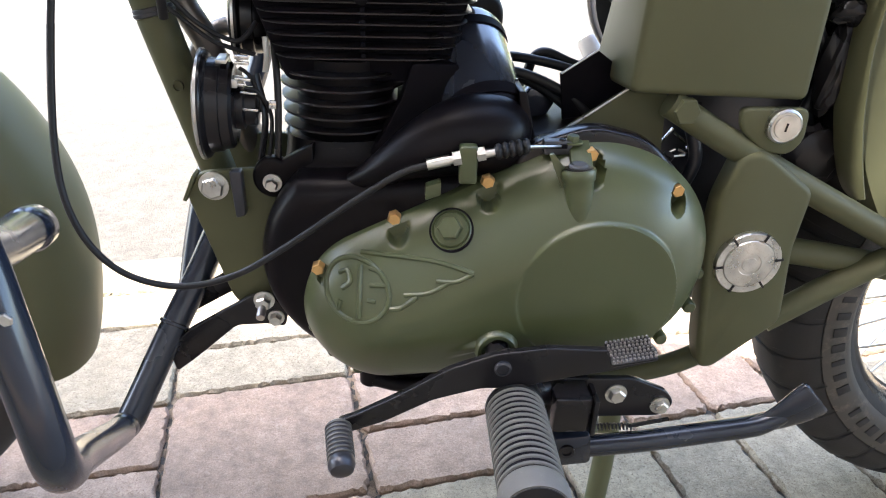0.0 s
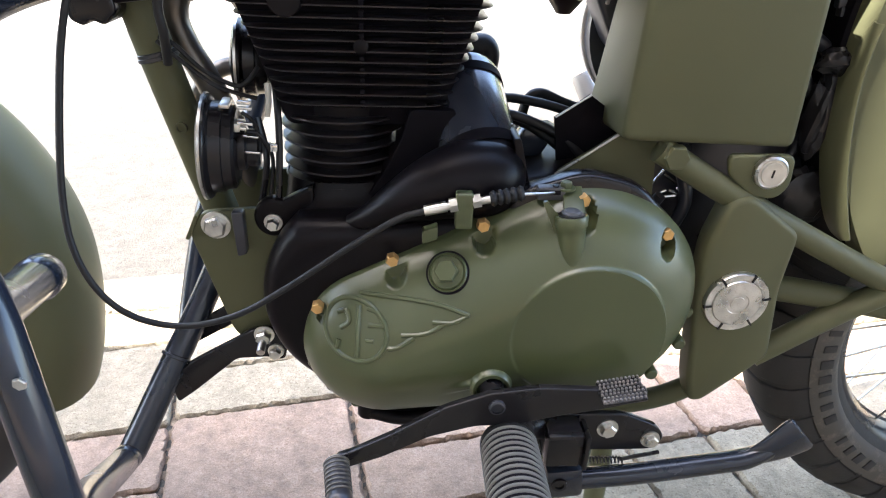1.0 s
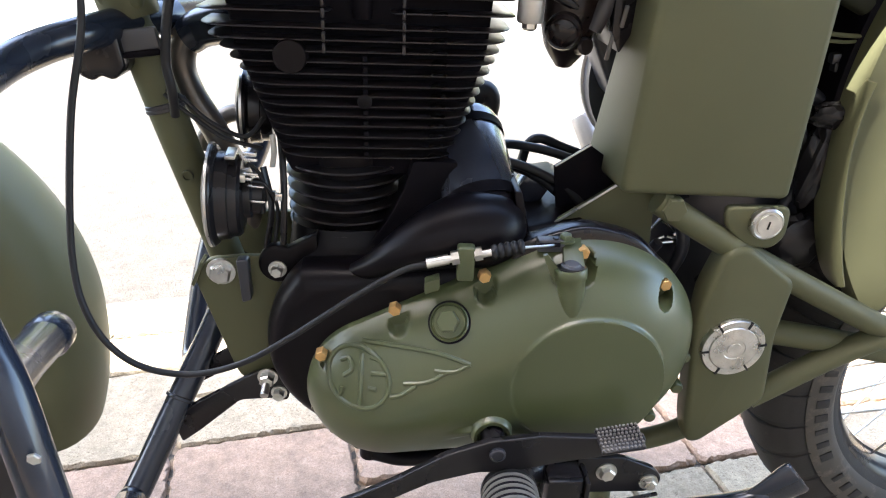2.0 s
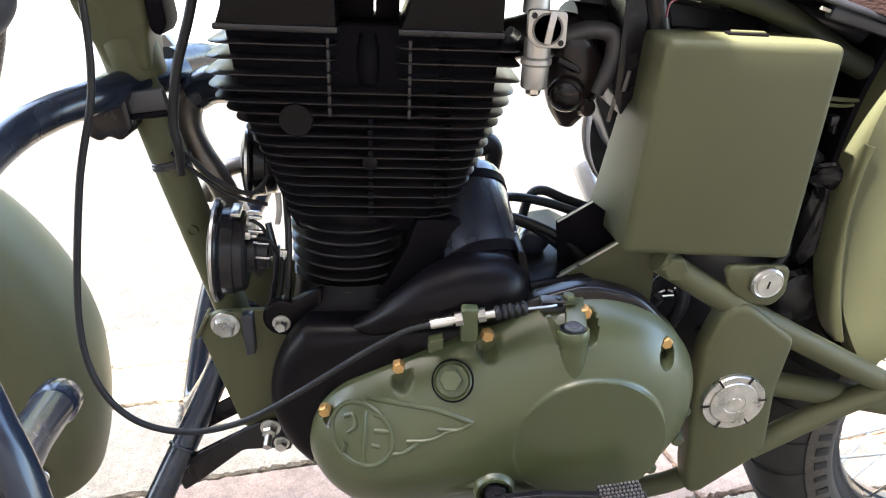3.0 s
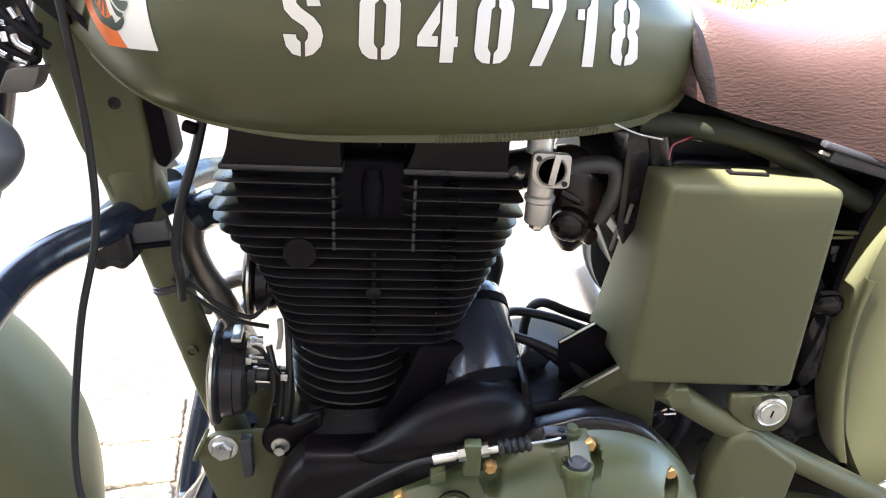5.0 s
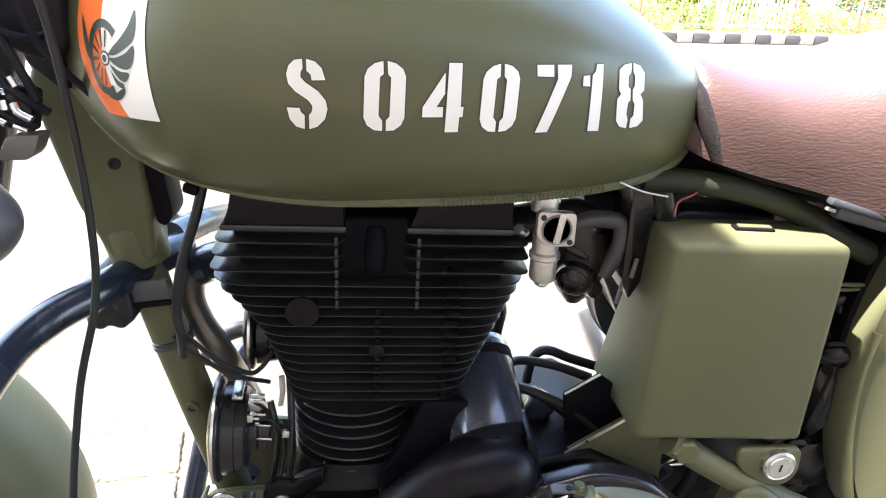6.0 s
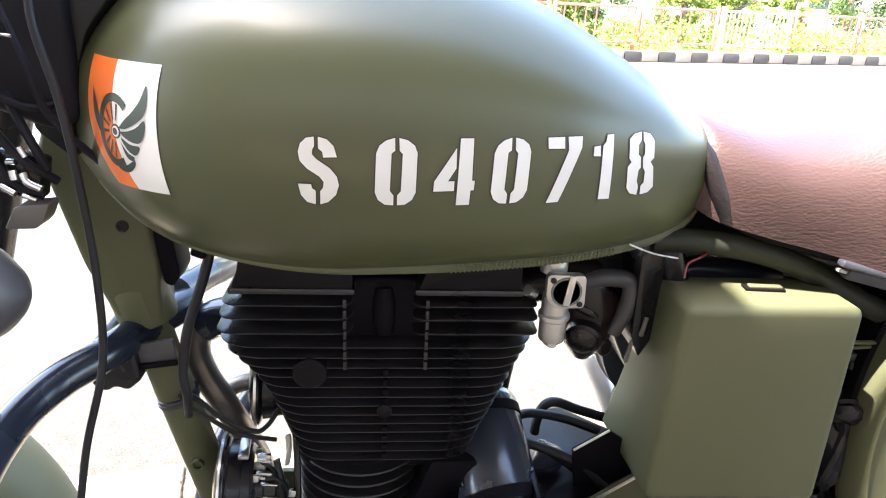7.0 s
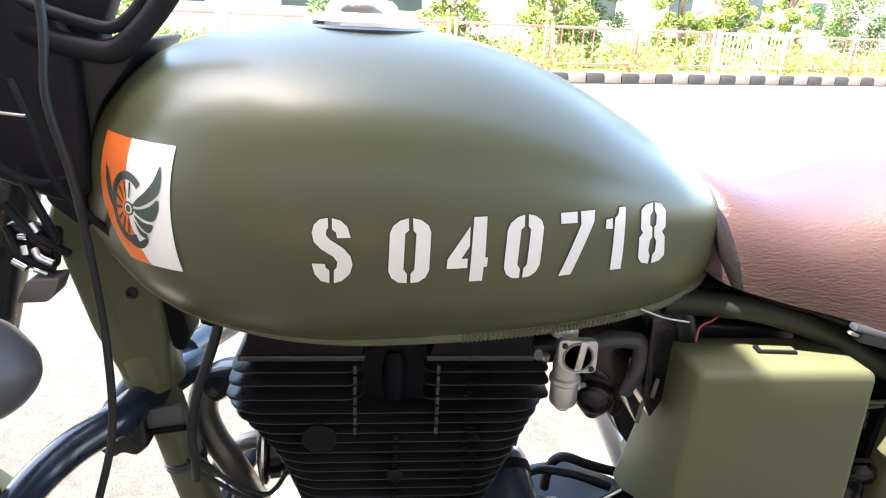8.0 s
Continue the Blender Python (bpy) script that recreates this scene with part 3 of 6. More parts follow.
def seat_mesh():
    rows = []
    for i in range(49):
        x = SEAT[0][0] + (SEAT[-1][0] - SEAT[0][0]) * (0.5 - 0.5 * math.cos(math.pi * i / 48))
        w, top, mid, low = lerp_table(SEAT, x)
        left = []
        for k in range(8):
            s = k / 8
            left.append((x, -w * (0.93 + 0.07 * math.sin(math.pi / 2 * s)), low + (mid - low) * s))
        for k in range(19):
            a = math.pi / 2 * k / 18
            left.append((x, -w * math.cos(a) ** 0.8, mid + (top - mid) * math.sin(a) ** 0.9))
        rows.append(left + [(p[0], -p[1], p[2]) for p in reversed(left[:-1])])
    bm, vs = grid_mesh(rows)
    for a, b in zip(vs, vs[1:]):
        bm.faces.new((a[0], b[0], b[-1], a[-1]))
    bm.faces.new(vs[0])
    bm.faces.new(vs[-1])
    return bm


seat = part("seat", seat_mesh(), LEATHER, bike, "grained brown leather saddle", 60)
# Black tube stands in for the dark gap where the leather ends.
part("seat_gap", tube([(0.60, -0.055, 0.866), (0.64, -0.064, 0.853), (0.70, -0.074, 0.841), (0.77, -0.092, 0.822), (0.86, -0.10, 0.812), (0.97, -0.09, 0.816)], 0.005, 8), MATTE_BLACK, seat, "black tube for the dark gap under the seat")
# Stands in for the shaded front end of the seat.
part("nose_shade", tube([(0.566, -0.050, 0.937), (0.577, -0.057, 0.918), (0.589, -0.061, 0.892), (0.600, -0.062, 0.868)], [0.004, 0.0075, 0.0085, 0.0065], 14), LEATHER_SHADED, seat, "seat nose in leather darkened for its shade")

# ---- frame ----
frame_body = part("frame", tube([(0.030, 0, 1.0), (0.052, 0, 0.86), (0.086, 0, 0.735)], 0.0245, 24, smooth=False), OLIVE, bike, "olive green steel frame")
part("down_tube", tube([(0.082, 0, 0.755), (0.108, 0, 0.64), (0.152, 0, 0.47), (0.17, 0, 0.40)], 0.0185, 20), OLIVE, frame_body)
part("head_gusset", plate([(0.020, 0.90), (0.045, 0.80), (0.068, 0.745), (0.106, 0.745), (0.108, 0.80), (0.104, 0.845), (0.13, 0.88), (0.12, 0.93), (0.035, 0.94)], -0.024, 0.024, 0.008, 0.006), OLIVE, frame_body, "folded headstock gusset")
part("gusset_hole", lathe([(0.0052, 0), (0.0052, 0.002), (0.003, 0.002), (0.003, 0.0005), (0, 0.0005)], facing(0.083, -0.024, 0.838), 16), BLACK, frame_body, "dark bolt hole")
part("socket_collar", lathe([(0.0250, 0), (0.0268, 0.003), (0.0268, 0.036), (0.0250, 0.040)], along((0.0785, 0, 0.775), (0.088, 0, 0.735)), 28), OLIVE, frame_body)
part("backbone", tube([(0.05, 0, 0.93), (0.3, 0, 0.90), (0.55, 0, 0.865)], 0.022, 16), OLIVE, frame_body)
for s in (-1, 1):
    part("seat_rail", tube([(0.545, 0.045 * s, 0.842), (0.583, 0.048 * s, 0.842), (0.631, 0.05 * s, 0.837), (0.689, 0.05 * s, 0.819), (0.771, 0.05 * s, 0.778), (0.86, 0.055 * s, 0.752), (1.05, 0.06 * s, 0.735)], 0.0115, 14), DARK_OLIVE, frame_body, "dark olive seat rail")
    part("seat_tube", tube([(0.56, 0.04 * s, 0.85), (0.60, 0.04 * s, 0.72), (0.62, 0.06 * s, 0.60)], 0.0125, 14), BLACK, frame_body)
    part("lower_strut", tube([(0.596, 0.092 * s, 0.592), (0.680, 0.100 * s, 0.545), (0.835, 0.10 * s, 0.466), (0.90, 0.10 * s, 0.435)], 0.0135, 16), OLIVE, frame_body)
    part("rear_strut", tube([(0.745, 0.098 * s, 0.350), (0.835, 0.10 * s, 0.413), (0.935, 0.105 * s, 0.475), (1.10, 0.115 * s, 0.62)], 0.0135, 16), OLIVE, frame_body)
    part("cradle_tube", tube([(0.50, 0.075 * s, 0.262), (0.60, 0.08 * s, 0.266), (0.66, 0.085 * s, 0.283), (0.70, 0.09 * s, 0.31)], 0.0125, 14), OLIVE, frame_body)
    plate_ob = part("pivot_plate", plate([(0.668, 0.548), (0.690, 0.553), (0.748, 0.512), (0.744, 0.448), (0.754, 0.362), (0.738, 0.345), (0.690, 0.300), (0.676, 0.300), (0.668, 0.33), (0.655, 0.44), (0.655, 0.50)], -0.118 * s, -0.086 * s, 0.010, 0.009, 4), OLIVE, frame_body, "pressed swingarm pivot plate")
pivot = part("pivot_cap", lathe([(0.0345, -0.002), (0.0345, 0.004), (0.0335, 0.0060), (0.0270, 0.0060), (0.0265, 0.0050), (0.0255, 0.0068), (0.0120, 0.0080), (0.0115, 0.0070), (0.0080, 0.0070), (0.0075, 0.0086), (0, 0.0088)], facing(0.6965, -0.118, 0.4365), 48), BRIGHT_WORN, frame_body, "bright worn round pivot cover")
for k in range(6):
    a = radians(8 + 60 * k)
    part("slot", block((0.0085, 0.0022, 0.003), facing(0.6965 + 0.0310 * math.cos(a), -0.1235, 0.4365 + 0.0310 * math.sin(a)) @ pose(0, 0, 0, 0, 0, math.degrees(a)), 0.0), BLACK, pivot)
part("swingarm", tube([(0.70, -0.075, 0.435), (0.80, -0.085, 0.425), (1.12, -0.10, 0.37)], 0.0145, 16), OLIVE, bike, "olive green swingarm")
part("swingarm", tube([(0.70, 0.075, 0.435), (0.80, 0.085, 0.425), (1.12, 0.10, 0.37)], 0.0145, 16), OLIVE, bike)
part("box_bolt", lathe([(0.0130, 0), (0.0130, 0.010), (0.0115, 0.012), (0, 0.012)], facing(0.6095, -0.096, 0.587), 6), OLIVE, frame_body, "painted hexagon bolt")
part("frame_bracket", plate([(0.470, 0.515), (0.483, 0.5375), (0.508, 0.556), (0.564, 0.5955), (0.605, 0.592), (0.612, 0.50), (0.55, 0.48)], -0.062, -0.055, 0.001, 0.001), OLIVE, frame_body, "folded bracket behind the cover")
part("bracket_edge", tube([(0.480, -0.0625, 0.5360), (0.566, -0.0625, 0.5975)], 0.0015, 8, smooth=False), STEEL, frame_body, "bare metal edge")
# Black sheet in place of the shade inside the folded channel.
part("bracket_shade", plate([(0.505, 0.603), (0.540, 0.627), (0.580, 0.600), (0.572, 0.572), (0.515, 0.536)], -0.030, -0.026, 0.001, 0.0006), MATTE_BLACK, frame_body, "flat black sheet for the shaded inside of the bracket")
part("bracket_edge", tube([(0.506, -0.0305, 0.6035), (0.541, -0.0305, 0.6275)], 0.0012, 8, smooth=False), STEEL, frame_body)

# lock tab
tab = part("lock_tab", plate([(0.660, 0.592), (0.726, 0.592), (0.728, 0.56), (0.716, 0.546), (0.69, 0.549), (0.664, 0.57)], -0.108, -0.098, 0.009, 0.003), OLIVE, bike, "olive lock tab")
lock = part("key_lock", lathe([(0.0165, 0), (0.0165, 0.006), (0.0145, 0.008), (0.0135, 0.0072), (0.0115, 0.0072), (0.011, 0.0085), (0, 0.0085)], facing(0.7015, -0.108, 0.5765), 36), STEEL, tab, "bright round key lock")
part("key_slot", block((0.0018, 0.008, 0.001), facing(0.7015, -0.1166, 0.5765) @ pose(0, 0, 0, 0, 0, -6), 0), BLACK, lock)

# side box
def box_mesh():
    """A box whose back slants away towards its foot."""
    bm = bmesh.new()
    front = [bm.verts.new((x, -0.106, z)) for x, z in ((0.5605, 0.8035), (0.7185, 0.8035), (0.7225, 0.5985), (0.5535, 0.6035))]
    back = [bm.verts.new(p) for p in ((0.5605, -0.036, 0.8045), (0.714, -0.036, 0.8045), (0.722, 0.042, 0.586), (0.5570, 0.042, 0.588))]
    bm.faces.new(front)
    bm.faces.new(back[::-1])
    for k in range(4):
        bm.faces.new((front[k], back[k], back[(k + 1) % 4], front[(k + 1) % 4]))
    bmesh.ops.recalc_face_normals(bm, faces=bm.faces)
    hard = [e for e in bm.edges if len(e.link_faces) == 2 and e.calc_face_angle() > 0.6]
    bmesh.ops.bevel(bm, geom=hard, offset=0.0080, segments=5, profile=0.5, affect="EDGES", clamp_overlap=True)
    return bm


box = part("side_box", box_mesh(), OLIVE, bike, "olive green battery side box")
latch = part("latch_recess", block((0.036, 0.012, 0.003), pose(0.646, -0.066, 0.8050, 0, 0, -4), 0.001), MATTE_BLACK, box, "dark latch recess")
part("latch_tongue", block((0.030, 0.007, 0.002), pose(0.647, -0.066, 0.8068, 0, 0, -4), 0.0006), OLIVE, latch)

# ---- engine ----
crank = part("crankcase", plate(arc(0.325, 0.435, 0.113, 0.113, 158, 250, 14) + [(0.33, 0.270), (0.50, 0.278), (0.60, 0.31), (0.64, 0.40), (0.61, 0.52), (0.53, 0.56), (0.42, 0.54), (0.36, 0.50), (0.26, 0.478)], -0.072, 0.12, 0.0, 0.012, 3), BLACK_ENGINE, bike, "black painted crankcase")
part("case_front", plate(arc(0.327, 0.428, 0.121, 0.121, 132, 250, 26) + [(0.33, 0.270), (0.50, 0.278), (0.60, 0.31), (0.64, 0.40), (0.60, 0.50), (0.48, 0.535), (0.42, 0.530), (0.36, 0.524), (0.30, 0.520)], -0.114, -0.056, 0.0, 0.026, 6), BLACK_ENGINE, crank, "rounded chain case back")
def case_shoulder():
    """The casting that narrows from the chain case up to the barrel."""
    rows = []
    for z, cx, wx, fy in ((0.445, 0.330, 0.1195, 0.1190), (0.465, 0.3245, 0.1090, 0.1120), (0.482, 0.317, 0.098, 0.103), (0.498, 0.308, 0.086, 0.092), (0.512, 0.300, 0.076, 0.080), (0.524, 0.294, 0.068, 0.069), (0.540, 0.2885, 0.061, 0.061)):
        row = []
        for q in range(37):
            a = math.pi + math.pi * q / 36
            row.append((cx + wx * math.copysign(abs(math.cos(a)) ** 0.85, math.cos(a)), -fy * abs(math.sin(a)) ** 0.7, z))
        rows.append(row)
    return grid_mesh([[tuple(p) for p in r] for r in zip(*[spline(list(c), 4) for c in zip(*rows)])])[0]


part("case_shoulder", case_shoulder(), BLACK_ENGINE, crank, "sloping shoulder under the barrel", 80)
part("gear_housing", plate([(0.45, 0.555), (0.52, 0.578), (0.575, 0.565), (0.62, 0.52), (0.60, 0.44), (0.45, 0.44)], -0.122, -0.098, 0.02, 0.006), BLACK, crank, "glossy black gearbox edge")
part("sump_plug", lathe([(0.012, 0), (0.012, 0.02), (0.008, 0.024), (0, 0.024)], along((0.312, -0.11, 0.305), (0.312, -0.11, 0.25)), 16), BLACK_ENGINE, crank)
part("sump_rib", tube([(0.315, -0.115, 0.29), (0.36, -0.118, 0.283), (0.45, -0.11, 0.29)], 0.008, 10), BLACK_ENGINE, crank)

# primary cover: two rounded ends, a soft shoulder and a flat clutch boss
CA, RA, CB, RB = (0.333, 0.388), 0.085, (0.527, 0.441), 0.122


def cover_depth(x, z):
    """Distance inside the cover's outline."""
    dx, dz = CB[0] - CA[0], CB[1] - CA[1]
    h = math.hypot(dx, dz)
    ex, ez = dx / h, dz / h
    px, pz = x - CA[0], z - CA[1]
    v = px * ex + pz * ez
    u = abs(-px * ez + pz * ex)
    b = (RA - RB) / h
    a = math.sqrt(1 - b * b)
    k = -u * b + v * a
    if k < 0:
        return RA - math.hypot(u, v)
    if k > a * h:
        return RB - math.hypot(u, v - h)
    return RA - (u * a + v * b)


COVER_BOLTS = [(0.266, 0.439), (0.339, 0.492), (0.424, 0.529), (0.516, 0.555), (0.602, 0.521)]


def cover_y(x, z, pockets=True):
    d = max(0.0, cover_depth(x, z))
    y = 0.122 + 0.046 * (1 - math.exp(-d / 0.022)) + 0.010 * smooth01(0.02, 0.085, d)
    r = math.hypot(x - 0.528, z - 0.429)
    flat = 0.1755 + 0.002 * (1 - r / 0.08)
    y += (flat - y) * (1 - smooth01(0.0745, 0.0775, r))
    ridge = abs((z - 0.383) - 0.45 * (x - 0.437))
    y += 0.006 * (1 - smooth01(0.002, 0.010, ridge)) * smooth01(0.385, 0.425, x) * (1 - smooth01(0.43, 0.44, x))
    if pockets:
        for bx, bz in COVER_BOLTS:
            small = 1.7 if bx < 0.3 else 1.3 if bx > 0.6 else 1.0
            cx, cz = bx + (0.46 - bx) * 0.022 / small, bz - 0.0075 / small
            q = math.hypot(x - cx, (z - cz) * 0.66) * small
            y += (min(y, 0.1290) - y) * (1 - smooth01(0.0098, 0.0116, q))
    return -y


def cover_mesh():
    n, rings = 560, 120
    rows = []
    h = (CB[0] - CA[0], CB[1] - CA[1])
    for j in range(rings + 1):
        s = 1 - (j / rings) ** 1.15
        row = []
        for i in range(n):
            a = 2 * math.pi * i / n
            d = Vector((math.cos(a), math.sin(a)))
            # outermost point of the rounded outline in this direction from the spine
            t = 0.5 + (d.x * h[0] + d.y * h[1]) / math.hypot(*h) * 0.5
            o = Vector((CA[0] + h[0] * t, CA[1] + h[1] * t))
            lo, hi = 0.0, 0.3
            for _ in range(22):
                m = (lo + hi) / 2
                p = o + d * m
                lo, hi = (m, hi) if cover_depth(p.x, p.y) > 0 else (lo, m)
            p = o + d * lo * s
            row.append((p.x, cover_y(p.x, p.y), p.y))
        rows.append(row)
    rim = [(x, -0.100, z) for x, y, z in rows[0]]
    bm, vs = grid_mesh([rim] + rows, True)
    return bm


cover = part("primary_cover", cover_mesh(), OLIVE_ENGINE, bike, "olive green cast primary cover", 50)
for bx, bz in COVER_BOLTS:
    b = hex_bolt("cover_bolt", bx, -0.128, bz, 0.0066, 0.0100, BRASS, cover, 0.0, "yellow zinc bolt")
for k, (bx, bz) in enumerate([(0.645, 0.425), (0.645, 0.385), (0.622, 0.345), (0.59, 0.325), (0.30, 0.312), (0.275, 0.334), (0.258, 0.365)]):
    part("lug", lathe([(0.007, 0), (0.007, 0.026), (0.0055, 0.028), (0.0, 0.028)], facing(bx, -0.098, bz), 14), OLIVE_ENGINE, cover)
PX, PZ = 0.3912, 0.4876
slope = Vector(((cover_y(PX + 0.012, PZ) - cover_y(PX - 0.012, PZ)) / 0.024, -1, (cover_y(PX, PZ + 0.012) - cover_y(PX, PZ - 0.012)) / 0.024))
PLUG = along((PX, cover_y(PX, PZ), PZ), Vector((PX, cover_y(PX, PZ), PZ)) + slope)
plug = part("timing_plug", lathe([(0.0190, -0.006), (0.0190, 0.0014), (0.0178, 0.0026), (0.0165, 0.0014), (0.0155, 0.0034), (0, 0.0036)], PLUG, 40), OLIVE_ENGINE, cover, "round screwed plug")
part("plug_groove", lathe([(0.0190, -0.006), (0.0208, -0.006), (0.0208, 0.0012), (0.0190, 0.0012)], PLUG, 40), MATTE_BLACK, plug)
part("plug_hex", lathe([(0.0112, 0.0), (0.0112, 0.0085), (0.010, 0.0095), (0, 0.0095)], PLUG @ pose(0, 0, 0.002, 0, 0, 12), 6), OLIVE_ENGINE, plug)


def relief(points, r, closed=False, name="relief_line"):
    pts = spline(points + points[:1] if closed else points, 6)
    return part(name, tube([(p[0], cover_y(p[0], p[1], False) + r * 0.1, p[1]) for p in pts], r, 8, smooth=False), OLIVE_ENGINE, cover)


relief(arc(0.3042, 0.4275, 0.0300, 0.0272, 0, 345, 24), 0.0027, True, "emblem_ring")
relief([(0.3075, 0.450), (0.3065, 0.428), (0.3055, 0.405)], 0.0026)
relief([(0.2870, 0.4410), (0.2950, 0.4440), (0.2978, 0.4360), (0.2900, 0.4286)], 0.0026)
relief([(0.2883, 0.4180), (0.2860, 0.4090)], 0.0026)
relief([(0.3160, 0.4490), (0.3270, 0.4470)], 0.0026)
relief([(0.3164, 0.4353), (0.3310, 0.4363)], 0.0026)
relief([(0.3138, 0.4220), (0.3216, 0.4215)], 0.0022)
relief([(0.3082, 0.4595), (0.3300, 0.4610), (0.3608, 0.4618), (0.3865, 0.4598), (0.4110, 0.4536)], 0.0026, name="wing_edge")
relief([(0.4110, 0.4536), (0.4000, 0.4470), (0.3917, 0.4447), (0.3773, 0.4445)], 0.0022, name="wing_edge")
relief([(0.3900, 0.4447), (0.3712, 0.4335), (0.3479, 0.4297)], 0.0022, name="wing_edge")
relief([(0.3600, 0.4290), (0.3452, 0.4183), (0.3347, 0.4159)], 0.0026, name="wing_edge")
part("shaft_boss", lathe([(0.0225, 0), (0.0200, 0.014), (0.0182, 0.016), (0.015, 0.016), (0.0145, 0.010), (0, 0.010)], facing(0.436, -0.168, 0.374), 36), OLIVE_ENGINE, cover, "round gear shaft boss")

# clutch arm tower
tower = part("clutch_tower", lathe([(0.0080, -0.070), (0.0105, -0.050), (0.0130, -0.014), (0.0136, -0.006), (0.0150, -0.004), (0.0155, 0.004), (0.0146, 0.006), (0, 0.006)], pose(0.5015, -0.153, 0.543, -8, -5, 0), 32), OLIVE_ENGINE, cover, "cast clutch shaft tower")
part("shaft_ring", lathe([(0.0122, 0), (0.0122, 0.0014), (0.010, 0.0014), (0.010, 0.0005), (0, 0.0005)], pose(0.5010, -0.1535, 0.5490, -8, -5, 0), 28), BLACK, tower)
part("shaft_nut", lathe([(0.0095, 0), (0.0095, 0.002), (0.0075, 0.0025), (0.0065, 0.004), (0.0, 0.005)], pose(0.5010, -0.154, 0.5502), 20), INDICATOR, tower)
part("clutch_arm", plate([(-0.0095, -0.010), (0.0105, -0.010), (0.0095, 0.034), (-0.0085, 0.034)], 0, 0.0045, 0.004, 0.001, m=pose(0.5035, -0.150, 0.553, -68, 0, -6)), OLIVE_ENGINE, tower, "painted clutch release arm")
part("arm_fork", block((0.026, 0.012, 0.013), pose(0.486, -0.126, 0.560), 0.002), INDICATOR, tower)
part("fork_slot", block((0.020, 0.002, 0.004), pose(0.484, -0.1325, 0.562), 0.0005), MATTE_BLACK, tower)
part("fork_pin", tube([(0.490, -0.128, 0.556), (0.490, -0.128, 0.568)], 0.003, 10, smooth=False), BLACK, tower)
hex_bolt("arm_bolt", 0, 0, 0, 0.006, 0.007, OLIVE_ENGINE, tower, 0.009, m=pose(0.500, -0.126, 0.5635))
part("tower_web", plate([(0.474, 0.561), (0.478, 0.562), (0.492, 0.545), (0.501, 0.505), (0.495, 0.513)], -0.153, -0.149, 0.001, 0.0008), OLIVE_ENGINE, tower)

# cable clip and cover tabs
clip = part("cable_clip", plate([(0.396, 0.532), (0.412, 0.532), (0.412, 0.567), (0.396, 0.567)], -0.150, -0.138, 0.003, 0.002), OLIVE_ENGINE, cover, "olive cable bracket")
part("cover_tab", plate([(0.367, 0.513), (0.381, 0.518), (0.381, 0.531), (0.367, 0.526)], -0.142, -0.130, 0.002, 0.001), OLIVE_ENGINE, cover)

# cylinder and cooling fins: height, front edge, rear edge
FINS = [(0.605, 0.229, 0.394), (0.637, 0.2195, 0.403), (0.667, 0.208, 0.416), (0.700, 0.191, 0.430), (0.722, 0.173, 0.439), (0.737, 0.161, 0.446), (0.758, 0.1625, 0.4475), (0.790, 0.170, 0.444)]
barrel = part("cylinder", tube([(0.287, 0, 0.49), (0.289, 0, 0.615)], 0.050, 32, smooth=False), BLACK_ENGINE, bike, "black finned cylinder")
head = part("cylinder_head", plate([(0.235, 0.595), (0.385, 0.595), (0.425, 0.72), (0.43, 0.80), (0.18, 0.80), (0.19, 0.72)], -0.042, 0.05, 0.01, 0.004), MATTE_BLACK, bike, "black finned cylinder head")


def fin_mesh(x0, x1, y0, thick, corner, bow=0.006):
    """A thin cast plate with rounded corners and a rounded rim, about z = 0."""
    pts = rounded([(x0, y0), (x1, y0), (x1, -y0), (x0, -y0)], corner, 8)
    cx = (x0 + x1) / 2
    pts = [(p[0], p[1] - (bow * (1 - ((p[0] - cx) / (x1 - x0) * 2) ** 2) if p[1] < 0 else 0)) for p in pts]
    bm = bmesh.new()
    rings = []
    for k, zz in ((0.012, -thick * 0.9), (0.0012, -thick * 0.5), (0, -thick * 0.2), (0, thick * 0.2), (0.0012, thick * 0.5), (0.012, thick * 0.9)):
        rings.append([bm.verts.new((cx + (p[0] - cx) * (1 - k / (x1 - x0) * 2), p[1] * (1 - k / abs(y0)), zz)) for p in pts])
    n = len(pts)
    for a, b in zip(rings, rings[1:]):
        for k in range(n):
            bm.faces.new((a[k], a[(k + 1) % n], b[(k + 1) % n], b[k]))
    bm.faces.new(rings[0])
    bm.faces.new(rings[-1])
    return bm


for z in (0.621, 0.631, 0.6415, 0.652, 0.6615, 0.671, 0.6805, 0.690, 0.7005, 0.711, 0.7205, 0.7305, 0.741, 0.755, 0.769, 0.782):
    x0, x1 = lerp_table(FINS, z)
    if z > 0.750:
        for a, b in ((x0, 0.281), (0.334, x1)):
            f = part("cooling_fin", fin_mesh(a, b, -0.062, 0.0019, 0.016 if a == x0 else 0.01, 0.003), FIN, head)
            f.location.z = z
    else:
        f = part("cooling_fin", fin_mesh(x0, x1, -0.060, 0.0018, 0.035), FIN, head)
        f.location.z = z
for k in range(7):
    z = 0.521 + k * 0.01365
    r = 0.0635 + 0.0003 * k
    f = part("barrel_fin", lathe([(0.045, -0.0022), (r - 0.001, -0.0012), (r, 0), (r - 0.001, 0.0012), (0.045, 0.0022)], pose(0.2875, 0, z), 40), FIN, barrel)
part("barrel_flange", plate([(0.232, 0.495), (0.350, 0.495), (0.345, 0.512), (0.235, 0.512)], -0.055, 0.06, 0.008, 0.004), MATTE_BLACK, barrel)
